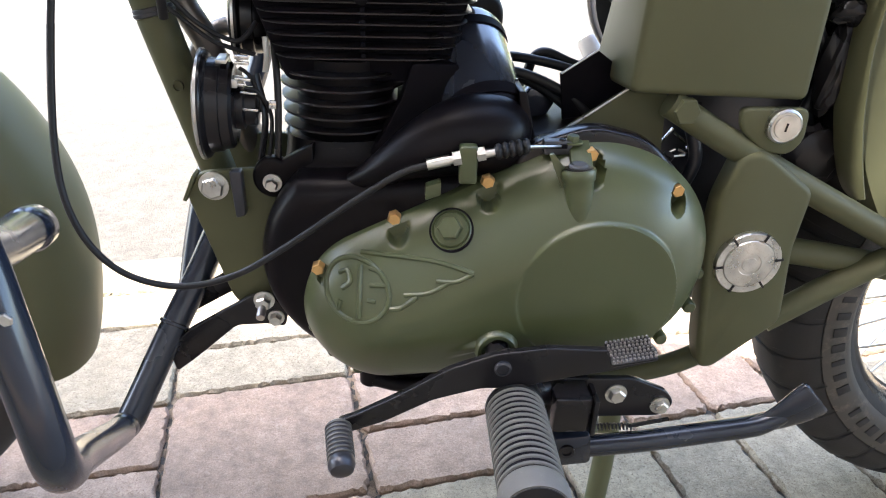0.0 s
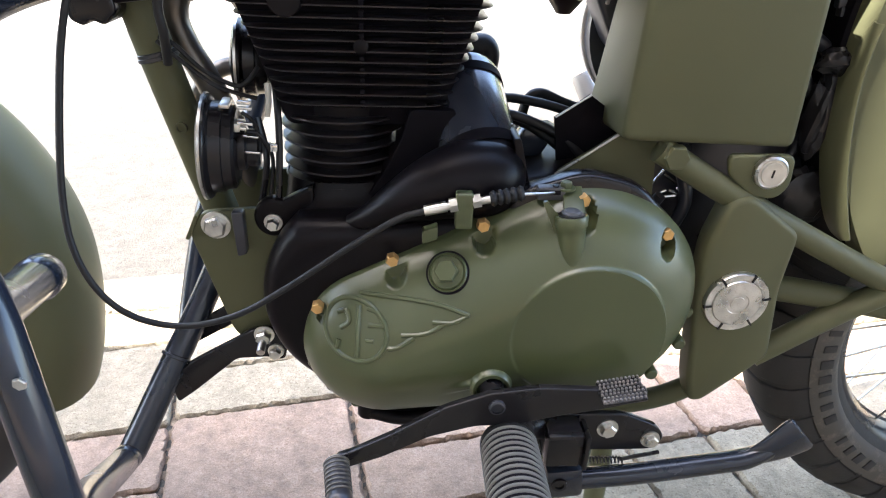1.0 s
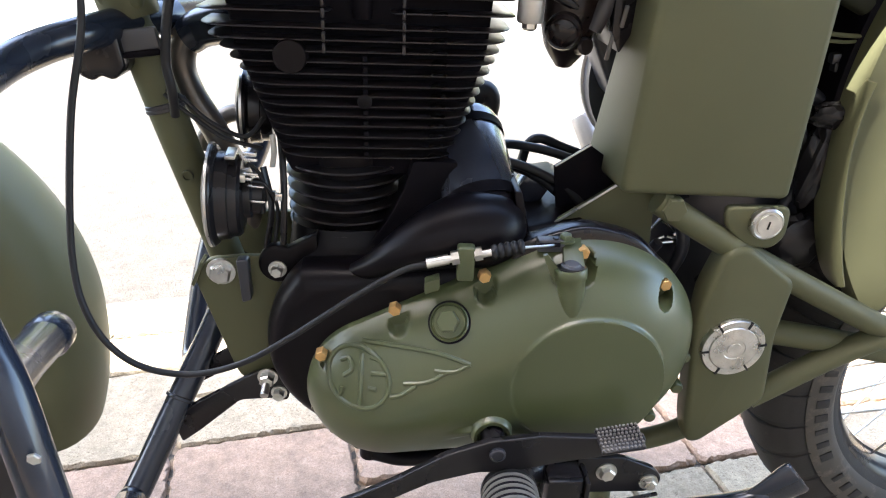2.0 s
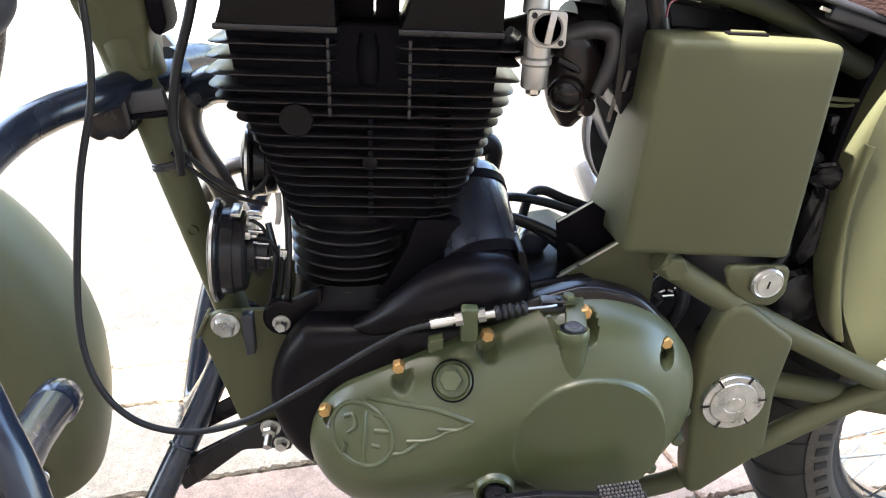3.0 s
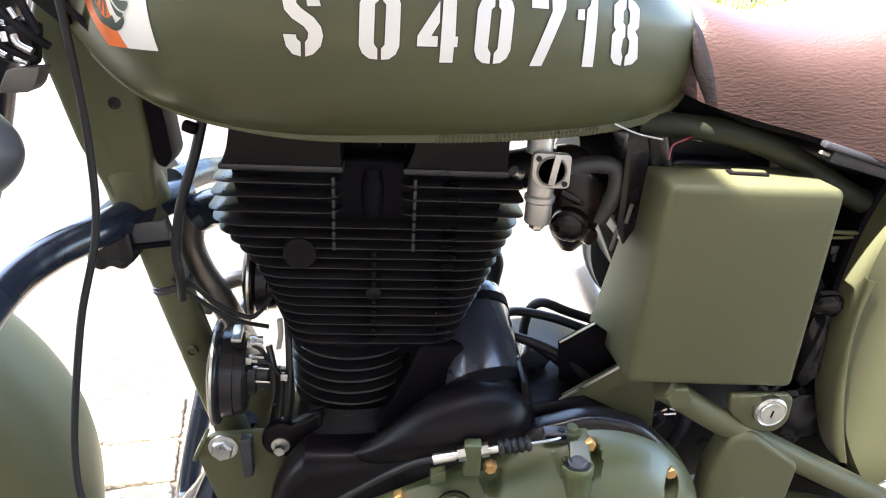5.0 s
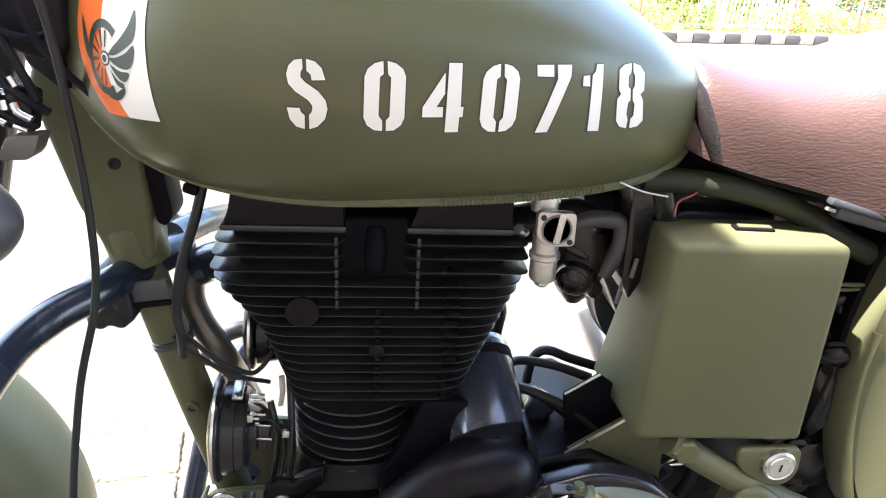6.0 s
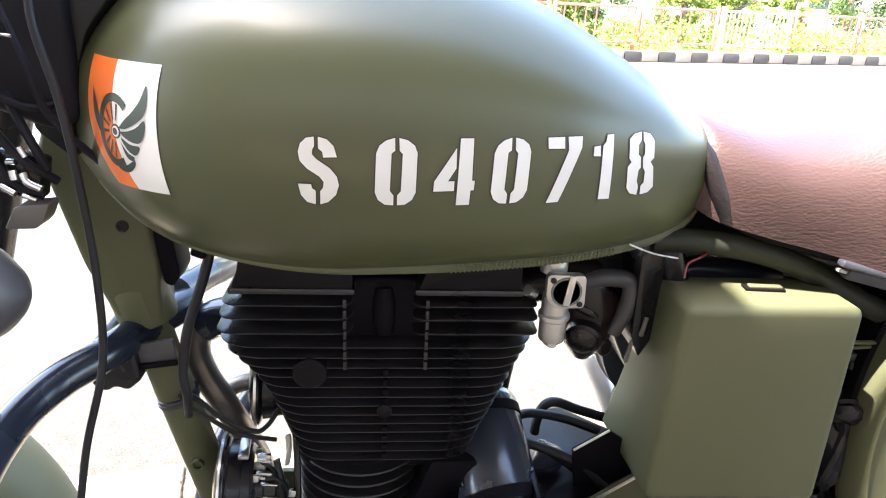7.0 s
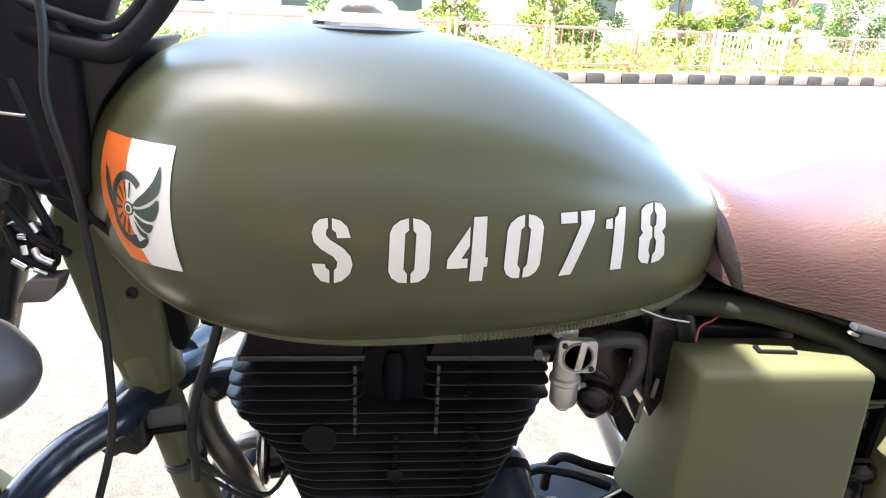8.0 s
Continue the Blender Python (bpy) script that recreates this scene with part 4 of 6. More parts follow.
for x, zs in ((0.274, (0.722, 0.787)), (0.346, (0.722, 0.787))):
    k = zs[0]
    while k < zs[1]:
        part("fin_tie", block((0.003, 0.006, 0.0082), pose(x, -0.0615, k + 0.0015), 0.0006), FIN, head)
        k += 0.0102
k = 0.6216
while k < 0.715:
    part("fin_tie", block((0.0045, 0.005, 0.008), pose(0.3105, -0.0585, k), 0.0006), MATTE_BLACK, head)
    k += 0.0102
part("stud_end", lathe([(0.007, 0), (0.007, 0.002), (0.004, 0.004), (0, 0.004)], facing(0.310, -0.063, 0.676), 14), BLACK_ENGINE, head)
part("head_plug", lathe([(0.0155, -0.01), (0.0155, 0.003), (0.0145, 0.0045), (0, 0.0045)], facing(0.243, -0.060, 0.7155), 32), BLACK_ENGINE, head, "round black head plug")
# Solid black blocks stand in for the shaded recess between the covers.
part("head_filler", block((0.066, 0.05, 0.064), pose(0.3075, 0.005, 0.769), 0.003), MATTE_BLACK, head, "black filler block for the shade between the rocker covers")
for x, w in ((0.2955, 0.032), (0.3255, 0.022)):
    part("head_filler", block((w, 0.05, 0.05), pose(x, 0.005, 0.826), 0.002), MATTE_BLACK, head)
part("plug_boss", tube([(0.308, -0.044, 0.748), (0.308, -0.045, 0.770), (0.308, -0.040, 0.790)], [0.009, 0.0105, 0.008], 16), MATTE_BLACK, head)
for a, b in ((0.178, 0.281), (0.337, 0.428)):
    rocker = part("rocker_cover", plate([(a, 0.797), (b, 0.797), (b - 0.001, 0.845), (a + 0.012, 0.845), (a + 0.006, 0.812)], -0.062, 0.06, 0.004, 0.006, 3), BLACK_ENGINE, bike, "black rocker cover")
    part("rocker_lip", block((b - a + 0.004, 0.128, 0.006), pose((a + b) / 2, 0, 0.7955), 0.002), FIN, rocker)
part("intake_stub", tube([(0.43, -0.01, 0.782), (0.455, -0.02, 0.79), (0.475, -0.03, 0.80)], 0.02, 16), BLACK, head)

# starter motor with its cast housing
starter = part("starter_motor", tube([(0.4095, 0.022, 0.6320), (0.4100, 0.019, 0.6300), (0.4112, 0.013, 0.6258), (0.4285, -0.078, 0.562)], [0.028, 0.038, 0.041, 0.041], 40, smooth=False), STARTER, bike, "satin black starter motor")
part("starter_band", tube([(0.4120, 0.008, 0.6222), (0.4135, 0.000, 0.6165)], 0.0424, 40, smooth=False), MATTE_BLACK, starter)
part("starter_band", tube([(0.4252, -0.061, 0.5740), (0.4272, -0.071, 0.5668)], 0.0430, 40, smooth=False), MATTE_BLACK, starter)
housing = part("starter_housing", tube([(0.4276, -0.073, 0.5655), (0.4285, -0.080, 0.5610), (0.4292, -0.088, 0.5555), (0.4296, -0.095, 0.550), (0.4296, -0.099, 0.547)], [0.0418, 0.0425, 0.0395, 0.031, 0.016], 36), BLACK_ENGINE, starter, "cast black starter housing")
part("housing_tail", tube([(0.298, -0.096, 0.513), (0.319, -0.103, 0.524), (0.348, -0.106, 0.541), (0.372, -0.105, 0.552), (0.400, -0.100, 0.560), (0.426, -0.094, 0.561), (0.446, -0.088, 0.559), (0.459, -0.084, 0.557), (0.466, -0.082, 0.556)], [0.008, 0.0135, 0.0225, 0.0300, 0.0365, 0.0390, 0.0345, 0.0230, 0.0060], 28), BLACK_ENGINE, starter, "tapering cast starter housing")
part("housing_base", plate([(0.33, 0.49), (0.345, 0.505), (0.40, 0.545), (0.455, 0.575), (0.468, 0.55), (0.47, 0.52)], -0.080, -0.02, 0.008, 0.006), MATTE_BLACK, starter)
part("housing_flange", plate([(0.4515, 0.603), (0.459, 0.603), (0.474, 0.547), (0.470, 0.530), (0.463, 0.535)], -0.102, -0.02, 0.003, 0.002), BLACK_ENGINE, starter)
part("flange_screw", lathe([(0.003, 0), (0.003, 0.003), (0, 0.003)], pose(0.4545, -0.06, 0.602), 12), BLACK, starter)
for x, y, z in ((0.372, -0.122, 0.5705), (0.322, -0.112, 0.531)):
    part("housing_lug", tube([(x, y + 0.03, z - 0.004), (x, y, z)], 0.0075, 14, smooth=False), BLACK_ENGINE, starter)
    hex_bolt("housing_bolt", x, y, z, 0.0045, 0.004, BLACK_ENGINE, starter)
part("pushrod_case", plate([(0.295, 0.495), (0.405, 0.50), (0.400, 0.618), (0.356, 0.618), (0.348, 0.590), (0.331, 0.555), (0.311, 0.525)], -0.064, 0.03, 0.004, 0.012), MATTE_BLACK, barrel)

# front engine plates
for s in (-1, 1):
    ep = part("engine_plate", plate([(0.130, 0.483), (0.145, 0.508), (0.194, 0.512), (0.235, 0.511), (0.222, 0.45), (0.228, 0.40), (0.222, 0.34), (0.190, 0.336), (0.163, 0.362)], -0.062 * s, -0.054 * s, 0.008, 0.0015), OLIVE, bike, "olive green front engine plate")
    if s == 1:
        part("plate_edge", block((0.004, 0.02, 0.03), pose(0.134, -0.056, 0.492, 0, 25, 0), 0.001), OLIVE, ep)
        hex_bolt("mount_bolt", 0.158, -0.062, 0.494, 0.0118, 0.010, STEEL, ep, 0.0150, "large zinc mounting bolt")
        hex_bolt("mount_nut", 0.2170, -0.0655, 0.4990, 0.0065, 0.011, STEEL, ep, 0.0095, "zinc nut")
        hex_bolt("lower_nut", 0.198, -0.075, 0.367, 0.0085, 0.012, STEEL, ep, 0.0112, "zinc nut and stud")
        part("stud", tube([(0.1975, -0.085, 0.364), (0.1975, -0.100, 0.360)], 0.0045, 12, smooth=False), STEEL, ep)
        hex_bolt("lower_nut", 0.209, -0.075, 0.345, 0.007, 0.010, STEEL, ep, 0.009)
part("case_lug", plate(arc(0.2175, 0.5030, 0.0205, 0.0215, 60, 280, 16) + [(0.26, 0.47), (0.26, 0.54)], -0.0655, -0.0500, 0.0, 0.004, 3), BLACK_ENGINE, crank, "black mounting lug of the crankcase")
part("stay_strip", plate([(0.178, 0.515), (0.190, 0.515), (0.190, 0.468), (0.180, 0.465)], -0.078, -0.066, 0.003, 0.002), PLASTIC, bike, "black wiring clip strip")

# horns
def horn(x, y, z, r, yaw, rise, name_label):
    m = along((x, y, z), (x - 1, y - yaw, z + rise))
    h = part("horn", lathe([(r * 0.50, -0.031), (r * 0.74, -0.030), (r * 0.80, -0.027), (r * 0.82, -0.019), (r * 0.86, -0.018), (r * 0.88, -0.007), (r * 0.97, -0.005), (r, -0.003), (r, 0.001), (r * 0.9, 0.004), (r * 0.5, 0.008), (0, 0.009)], m, 44), BLACK, bike, name_label)
    part("horn_rim", lathe([(r * 1.0, -0.001), (r * 1.025, -0.001), (r * 1.025, 0.0015), (r * 1.0, 0.0015)], m, 44), STEEL, h, "bright rim")
    part("coil_housing", lathe([(0.016, -0.052), (0.019, -0.050), (0.019, -0.040), (0.023, -0.038), (0.023, -0.031), (0.028, -0.028), (0.030, -0.022)], m, 28), BLACK, h)
    part("coil_nut", lathe([(0.006, -0.062), (0.006, -0.052), (0.012, -0.052)], m, 6), PLASTIC, h)
    for q, dz in ((-0.020, -0.030), (0.004, -0.034), (0.022, -0.030)):
        part("terminal", block((0.003, 0.008, 0.010), m @ pose(q, 0.027, dz), 0.001), STEEL, h)
    part("horn_clip", block((0.030, 0.004, 0.010), m @ pose(0.0, r * 0.86, -0.020), 0.001), STEEL, h)
    return h


horn(0.153, -0.038, 0.570, 0.0525, 0.09, 0.05, "black disc horn with bright rim")
horn(0.176, 0.040, 0.640, 0.0430, 0.09, 0.04, "second black disc horn behind the first")
for x, z, w, h in ((0.197, 0.6195, 0.013, 0.004), (0.197, 0.614, 0.013, 0.003), (0.196, 0.599, 0.015, 0.0028), (0.192, 0.594, 0.010, 0.003), (0.222, 0.575, 0.007, 0.008), (0.199, 0.570, 0.018, 0.0025), (0.200, 0.586, 0.016, 0.002)):
    part("terminal_tab", block((w, 0.004, h), pose(x, -0.054, z, 0, 4, 0), 0.0006), CHROME, bike, "bright flat horn terminal")
part("horn_bracket", tube([(0.219, -0.046, 0.637), (0.2195, -0.048, 0.620), (0.217, -0.049, 0.605)], 0.0035, 8, flat=0.5), CREAM, bike, "pale horn bracket strip")
for pts in ([(0.193, -0.050, 0.609), (0.202, -0.048, 0.600), (0.206, -0.044, 0.580), (0.203, -0.050, 0.555)], [(0.196, -0.050, 0.590), (0.208, -0.046, 0.584), (0.218, -0.045, 0.560), (0.214, -0.055, 0.520)]):
    part("horn_lead", tube(pts, 0.0020, 8), RUBBER, bike, "thin black horn lead")
part("horn_stay", tube([(0.205, -0.035, 0.60), (0.212, -0.045, 0.56), (0.205, -0.055, 0.515)], 0.004, 8, flat=0.5), BLACK, bike, "black horn stay")
part("horn_stay", tube([(0.222, -0.02, 0.64), (0.226, -0.045, 0.58), (0.222, -0.058, 0.51)], 0.0035, 8), BLACK, bike)

# carburettor
carb = part("carburettor", plate([(0.4455, 0.8205), (0.4795, 0.8195), (0.4805, 0.789), (0.455, 0.7885), (0.446, 0.797)], -0.078, -0.070, 0.005, 0.001), ALLOY, bike, "bright cast carburettor")
part("bore", lathe([(0.0135, 0), (0.0135, 0.0012), (0.0118, 0.0012), (0.0118, -0.004), (0, -0.004)], facing(0.463, -0.078, 0.8045), 30), WORN_PLATE, carb, "open bore")
part("choke_blade", block((0.006, 0.028, 0.002), facing(0.4655, -0.079, 0.806) @ pose(0, 0, 0, 0, 0, -8), 0.0006), ALLOY, carb)
for x, z in ((0.4505, 0.8155), (0.4755, 0.7935)):
    hex_bolt("flange_screw", x, -0.078, z, 0.0028, 0.002, BLACK, carb)
part("plunger_body", lathe([(0.0112, -0.032), (0.0122, -0.030), (0.0122, -0.012), (0.0140, -0.010), (0.0140, -0.006), (0.0120, -0.004), (0.0120, 0.012)], pose(0.459, -0.062, 0.783), 26), ALLOY, carb)
part("drain_nut", lathe([(0.005, 0), (0.007, 0.002), (0.007, 0.008)], pose(0.459, -0.062, 0.744), 6), STEEL, carb)
part("slide_top", lathe([(0.012, 0), (0.012, 0.03), (0.009, 0.034), (0, 0.034)], pose(0.456, -0.055, 0.815), 20), ALLOY, carb)
part("side_screw", tube([(0.44, -0.06, 0.795), (0.432, -0.065, 0.80)], 0.005, 10, smooth=False), STEEL, carb)
part("throttle_body", tube([(0.476, -0.012, 0.796), (0.496, -0.014, 0.788), (0.506, -0.014, 0.768), (0.507, -0.012, 0.745), (0.507, -0.010, 0.722), (0.507, -0.008, 0.703)], [0.016, 0.025, 0.0275, 0.0275, 0.021, 0.008], 20), CARB_BROWN, carb, "dark brown throttle body")
part("body_rib", tube([(0.487, -0.033, 0.772), (0.500, -0.037, 0.766), (0.514, -0.034, 0.758)], 0.0055, 10), BLACK, carb)
part("diaphragm_cover", lathe([(0.0165, -0.012), (0.0175, 0), (0.0175, 0.004), (0.0150, 0.007), (0.0135, 0.006), (0.0075, 0.010), (0, 0.011)], facing(0.496, -0.040, 0.741) @ pose(0, 0, 0, 14, -22, 0), 22), CARB_BROWN, carb)
part("body_boss", lathe([(0.009, -0.014), (0.0085, 0.003), (0.006, 0.005), (0, 0.005)], facing(0.519, -0.034, 0.727) @ pose(0, 0, 0, -10, 16, 0), 16), CARB_BROWN, carb)
for x, z in ((0.491, 0.752), (0.508, 0.750), (0.491, 0.730), (0.507, 0.729)):
    part("body_screw", lathe([(0.0028, -0.004), (0.0028, 0.002), (0, 0.003)], facing(x, -0.038, z), 10), BLACK, carb)
part("float_bowl", block((0.040, 0.05, 0.050), pose(0.512, 0.012, 0.748, 0, 8, 0), 0.010), BLACK_ENGINE, carb)
part("breather_hose", tube([(0.49, -0.03, 0.793), (0.515, -0.035, 0.800), (0.535, -0.035, 0.795), (0.537, -0.035, 0.772), (0.527, -0.03, 0.742)], 0.0085, 14), GREY_HOSE, carb, "dark grey rubber hose")
part("intake_boot", tube([(0.50, 0.02, 0.79), (0.55, 0.03, 0.78), (0.60, 0.04, 0.76)], [0.03, 0.034, 0.036], 18), RUBBER, carb)

# ---- wheels and mudguards ----
def wheel(x, z, r, width, parts_label, spokes):
    tyre_r = r
    w = part("wheel", lathe([(0.035, -0.05), (0.062, -0.045), (0.062, 0.045), (0.035, 0.05)], facing(x, 0, z), 32), ALLOY, bike, parts_label)
    prof = []
    for k in range(17):
        a = -math.pi / 2 + math.pi * k / 16
        prof.append((r - 0.052 + 0.052 * math.cos(a) ** 0.75 if abs(math.cos(a)) > 1e-6 else r - 0.052, width * math.sin(a)))
    prof = [(r - 0.104, -width * 0.62)] + [(r - 0.094, -width * 0.80)] + [p for p in prof] + [(r - 0.094, width * 0.80), (r - 0.104, width * 0.62)]
    t = part("tyre", lathe(prof + prof[:1], facing(x, 0, z), 96, None, False), TYRE, w, "black worn road tyre")
    wall = [(r - 0.092, width * 0.78), (r - 0.089, width * 0.90), (r - 0.081, width * 1.02), (r - 0.068, width * 1.05), (r - 0.054, width * 1.05), (r - 0.049, width * 1.03)]
    part("sidewall", lathe(wall + [(r - 0.052, width * 0.9), (r - 0.090, width * 0.7)] + wall[:1], facing(x, 0, z), 96, None, False), TYRE_WALL, t, "brown grey sidewall band")
    part("rim", lathe([(r - 0.108, -width * 0.6), (r - 0.101, -width * 0.66), (r - 0.096, -width * 0.6), (r - 0.12, 0), (r - 0.096, width * 0.6), (r - 0.101, width * 0.66), (r - 0.108, width * 0.6), (r - 0.117, width * 0.3), (r - 0.117, -width * 0.3), (r - 0.108, -width * 0.6)], facing(x, 0, z), 72, None, False), BLACK, w, "black wheel rim")
    if spokes:
        for k in range(36):
            a = 2 * math.pi * k / 36
            b = a + (0.55 if k % 2 else -0.55)
            s = -1 if k % 4 < 2 else 1
            part("spoke", tube([(x + 0.058 * math.cos(b), 0.04 * s, z + 0.058 * math.sin(b)), (x + (r - 0.113) * math.cos(a), 0.006 * s, z + (r - 0.113) * math.sin(a))], 0.0017, 6, smooth=False), STEEL, w)
    return t


RX, RZ, RR = 1.12, 0.345, 0.318
rear_tyre = wheel(RX, RZ, RR, 0.056, "wire spoked rear wheel with black tyre", True)


def tread_lug():
    """One wide shallow lug across the crown, from shoulder to shoulder."""
    rows = []
    for y, r in ((-0.0585, RR - 0.046), (-0.056, RR - 0.030), (-0.047, RR - 0.013), (-0.030, RR - 0.001), (0, RR + 0.003), (0.030, RR - 0.001), (0.047, RR - 0.013), (0.056, RR - 0.030), (0.0585, RR - 0.046)):
        rows.append([(rr * math.cos(a), y, rr * math.sin(a)) for a, rr in ((-0.080, r - 0.010), (-0.076, r - 0.001), (-0.072, r), (0.072, r), (0.076, r - 0.001), (0.080, r - 0.010))])
    return grid_mesh(rows)[0]


lug_mesh = finish("tread_lug", tread_lug(), TYRE, 30)
for k in range(34):
    o = new("tread_lug", lug_mesh)
    o.parent = rear_tyre
    o.matrix_world = Matrix.Translation((RX, 0, RZ)) @ Matrix.Rotation(2 * math.pi * k / 34, 4, "Y")
# raised lettering on the sidewall shown as plain bars
for k in range(13):
    if k == 8:
        continue
    a = radians(173 + k * 5.4)
    part("raised_bar", block((0.0165, (0.012, 0.008, 0.010, 0.013)[k % 4], 0.0016), Matrix.Translation((RX, -0.0592, RZ)) @ Matrix.Rotation(-a, 4, "Y") @ pose(RR - 0.0685, 0, 0, 90, 0, 0), 0.0006), TYRE, rear_tyre, "raised dark sidewall mark")
FX, FZ, FR = -0.395, 0.305, 0.305
wheel(FX, FZ, FR, 0.045, "front wheel behind its deep mudguard", False)


def mudguard(cx, cz, r, half, skirt, a0, a1, mat, label, nose=0.0, drop=0.62, tail=1.0):
    """A deep rounded mudguard over an arc; angles from the rear horizontal, upwards. Below the horizontal it runs on at tail times the radius."""
    rows = []
    n = 60
    upper = (cx, r)
    for i in range(n + 1):
        a = radians(a0 + (a1 - a0) * i / n)
        cx, r = upper
        if a < 0 and tail != 1.0:
            a, cx, r = a / tail, cx + r - r * tail, r * tail
        end = min(i, n - i) / n
        grow = smooth01(-0.02, 0.07, end) if nose else 1.0
        row = []
        for k in range(25):
            s = -1 + 2 * k / 24
            if abs(s) < 0.6:
                b = s / 0.6 * math.pi / 2
                y = half * math.sin(b)
                rr = r - (half * drop) * (1 - math.cos(b))
            else:
                y = math.copysign(half + 0.004 * (abs(s) - 0.6), s)
                rr = r - half * drop - skirt * grow * (abs(s) - 0.6) / 0.4
            row.append((cx + rr * math.cos(a), y, cz + rr * math.sin(a)))
        rows.append(row)
    bm, _ = grid_mesh(rows)
    bmesh.ops.recalc_face_normals(bm, faces=bm.faces)
    bmesh.ops.solidify(bm, geom=bm.faces[:], thickness=0.0022)
    return part("mudguard", bm, mat, bike, label, 50)


front_guard = mudguard(-0.294, 0.407, 0.286, 0.072, 0.050, -34, 140, OLIVE, "deep olive green front mudguard", 1.0, tail=1.70)
hex_bolt("guard_bolt", -0.062, -0.0770, 0.301, 0.007, 0.005, STEEL, front_guard, 0.009, "zinc bolt")
rear_guard = mudguard(1.126, 0.6856, 0.3565, 0.090, 0.10, 148, 221, OLIVE, "olive green rear mudguard in the sun", 0.0, 0.05)


def guard_flange():
    """The folded front edge of the mudguard: a crescent that turns back into the shade."""
    outer = spline([Vector(p) for p in ((0.780, -0.0945, 0.712), (0.7785, -0.0945, 0.695), (0.7775, -0.0945, 0.666), (0.779, -0.0945, 0.640), (0.7835, -0.0945, 0.612), (0.792, -0.0945, 0.573), (0.802, -0.0945, 0.540), (0.811, -0.0945, 0.515), (0.819, -0.0945, 0.496))], 4)
    inner = spline([Vector(p) for p in ((0.775, -0.0900, 0.714), (0.775, -0.0750, 0.692), (0.774, -0.068, 0.664), (0.773, -0.064, 0.642), (0.7745, -0.062, 0.606), (0.784, -0.062, 0.566), (0.799, -0.062, 0.524), (0.813, -0.066, 0.497), (0.822, -0.080, 0.488))], 4)
    bm, _ = grid_mesh([[tuple(Vector(p).lerp(Vector(q), k / 4) + Vector((-0.003 * math.sin(math.pi * k / 4), 0, 0))) for k in range(5)] for p, q in zip(outer, inner)])
    bmesh.ops.recalc_face_normals(bm, faces=bm.faces)
    bmesh.ops.solidify(bm, geom=bm.faces[:], thickness=0.002)
    return bm


part("guard_flange", guard_flange(), OLIVE, rear_guard, "folded front edge of the mudguard", 60)
# Added skin that blacks out the forward face where dark clutter stands.
mudguard(1.126, 0.6856, 0.3595, 0.060, 0.004, 148, 219, MATTE_BLACK, "added black skin over the mudguard's forward face", 0.0, 0.03)

# ---- crash guard ----
GUARD_LINE = [(0.11, 0.05, 0.732, 0.0165), (0.085, -0.01, 0.732, 0.0160), (0.066, -0.055, 0.7297, 0.0155), (0.042, -0.088, 0.7235, 0.0150), (0.026, -0.13, 0.714, 0.0145), (0.026, -0.19, 0.702, 0.0140), (0.042, -0.26, 0.684, 0.0138), (0.072, -0.318, 0.648, 0.0136), (0.096, -0.345, 0.612, 0.0134),
              (0.1126, -0.3598, 0.5789, 0.0133), (0.1255, -0.3755, 0.5330, 0.0133), (0.1365, -0.3885, 0.4756, 0.0134), (0.1375, -0.388, 0.4480, 0.0135), (0.128, -0.367, 0.4200, 0.0138), (0.104, -0.310, 0.3760, 0.0144), (0.056, -0.165, 0.2640, 0.0152), (0.0510, -0.139, 0.2490, 0.0152), (0.0520, -0.128, 0.2460, 0.0152), (0.058, -0.116, 0.2560, 0.0152), (0.089, -0.0707, 0.318, 0.0150), (0.1159, -0.0287, 0.3694, 0.0150), (0.134, 0.0, 0.408, 0.0150), (0.165, 0.02, 0.47, 0.0150)]
guard = part("crash_guard", tube([p[:3] for p in GUARD_LINE], [p[3] for p in GUARD_LINE], 26, 12), GUARD, bike, "glossy black tubular crash guard")
part("guard_loop", tube([(0.10, 0.05, 0.742), (0.12, 0.12, 0.735), (0.13, 0.22, 0.70), (0.16, 0.26, 0.62), (0.14, 0.25, 0.52), (0.08, 0.2, 0.42), (0.05, 0.12, 0.26), (0.089, 0.06, 0.318), (0.134, 0.015, 0.408)], 0.0150, 18, 8), GUARD, guard)
part("guard_stub", tube([(0.103, -0.362, 0.572), (0.0748, -0.2845, 0.5398), (0.0665, -0.234, 0.5275)], 0.0160, 28, smooth=False), GUARD, guard, "black cross stub")
part("stub_cap", tube([(0.0672, -0.238, 0.5285), (0.0664, -0.233, 0.5272), (0.0640, -0.218, 0.5237), (0.0637, -0.216, 0.5232)], [0.0160, 0.0180, 0.0178, 0.0165], 28, smooth=False), GUARD, guard, "round end cap")
hex_bolt("guard_screw", 0.1335, -0.3838, 0.549, 0.0042, 0.003, STEEL, guard)
part("guard_strap", plate([(0.086, 0.305), (0.092, 0.272), (0.115, 0.29), (0.165, 0.334), (0.200, 0.336), (0.218, 0.332), (0.222, 0.350), (0.205, 0.375), (0.185, 0.372), (0.115, 0.330)], -0.075, -0.068, 0.006, 0.0015), BLACK, guard, "flat black mounting strap")
part("guard_strap", plate([(0.096, 0.345), (0.104, 0.325), (0.150, 0.352), (0.190, 0.370), (0.188, 0.386), (0.148, 0.378)], -0.036, -0.030, 0.004, 0.0015), BLACK, guard)
part("guard_weld", lathe([(0.0150, 0), (0.0172, 0.001), (0.0172, 0.004), (0.0150, 0.005)], along((0.0935, -0.064, 0.3265), (0.1159, -0.0287, 0.3694)), 26), GUARD, guard, "weld bead round the tube")
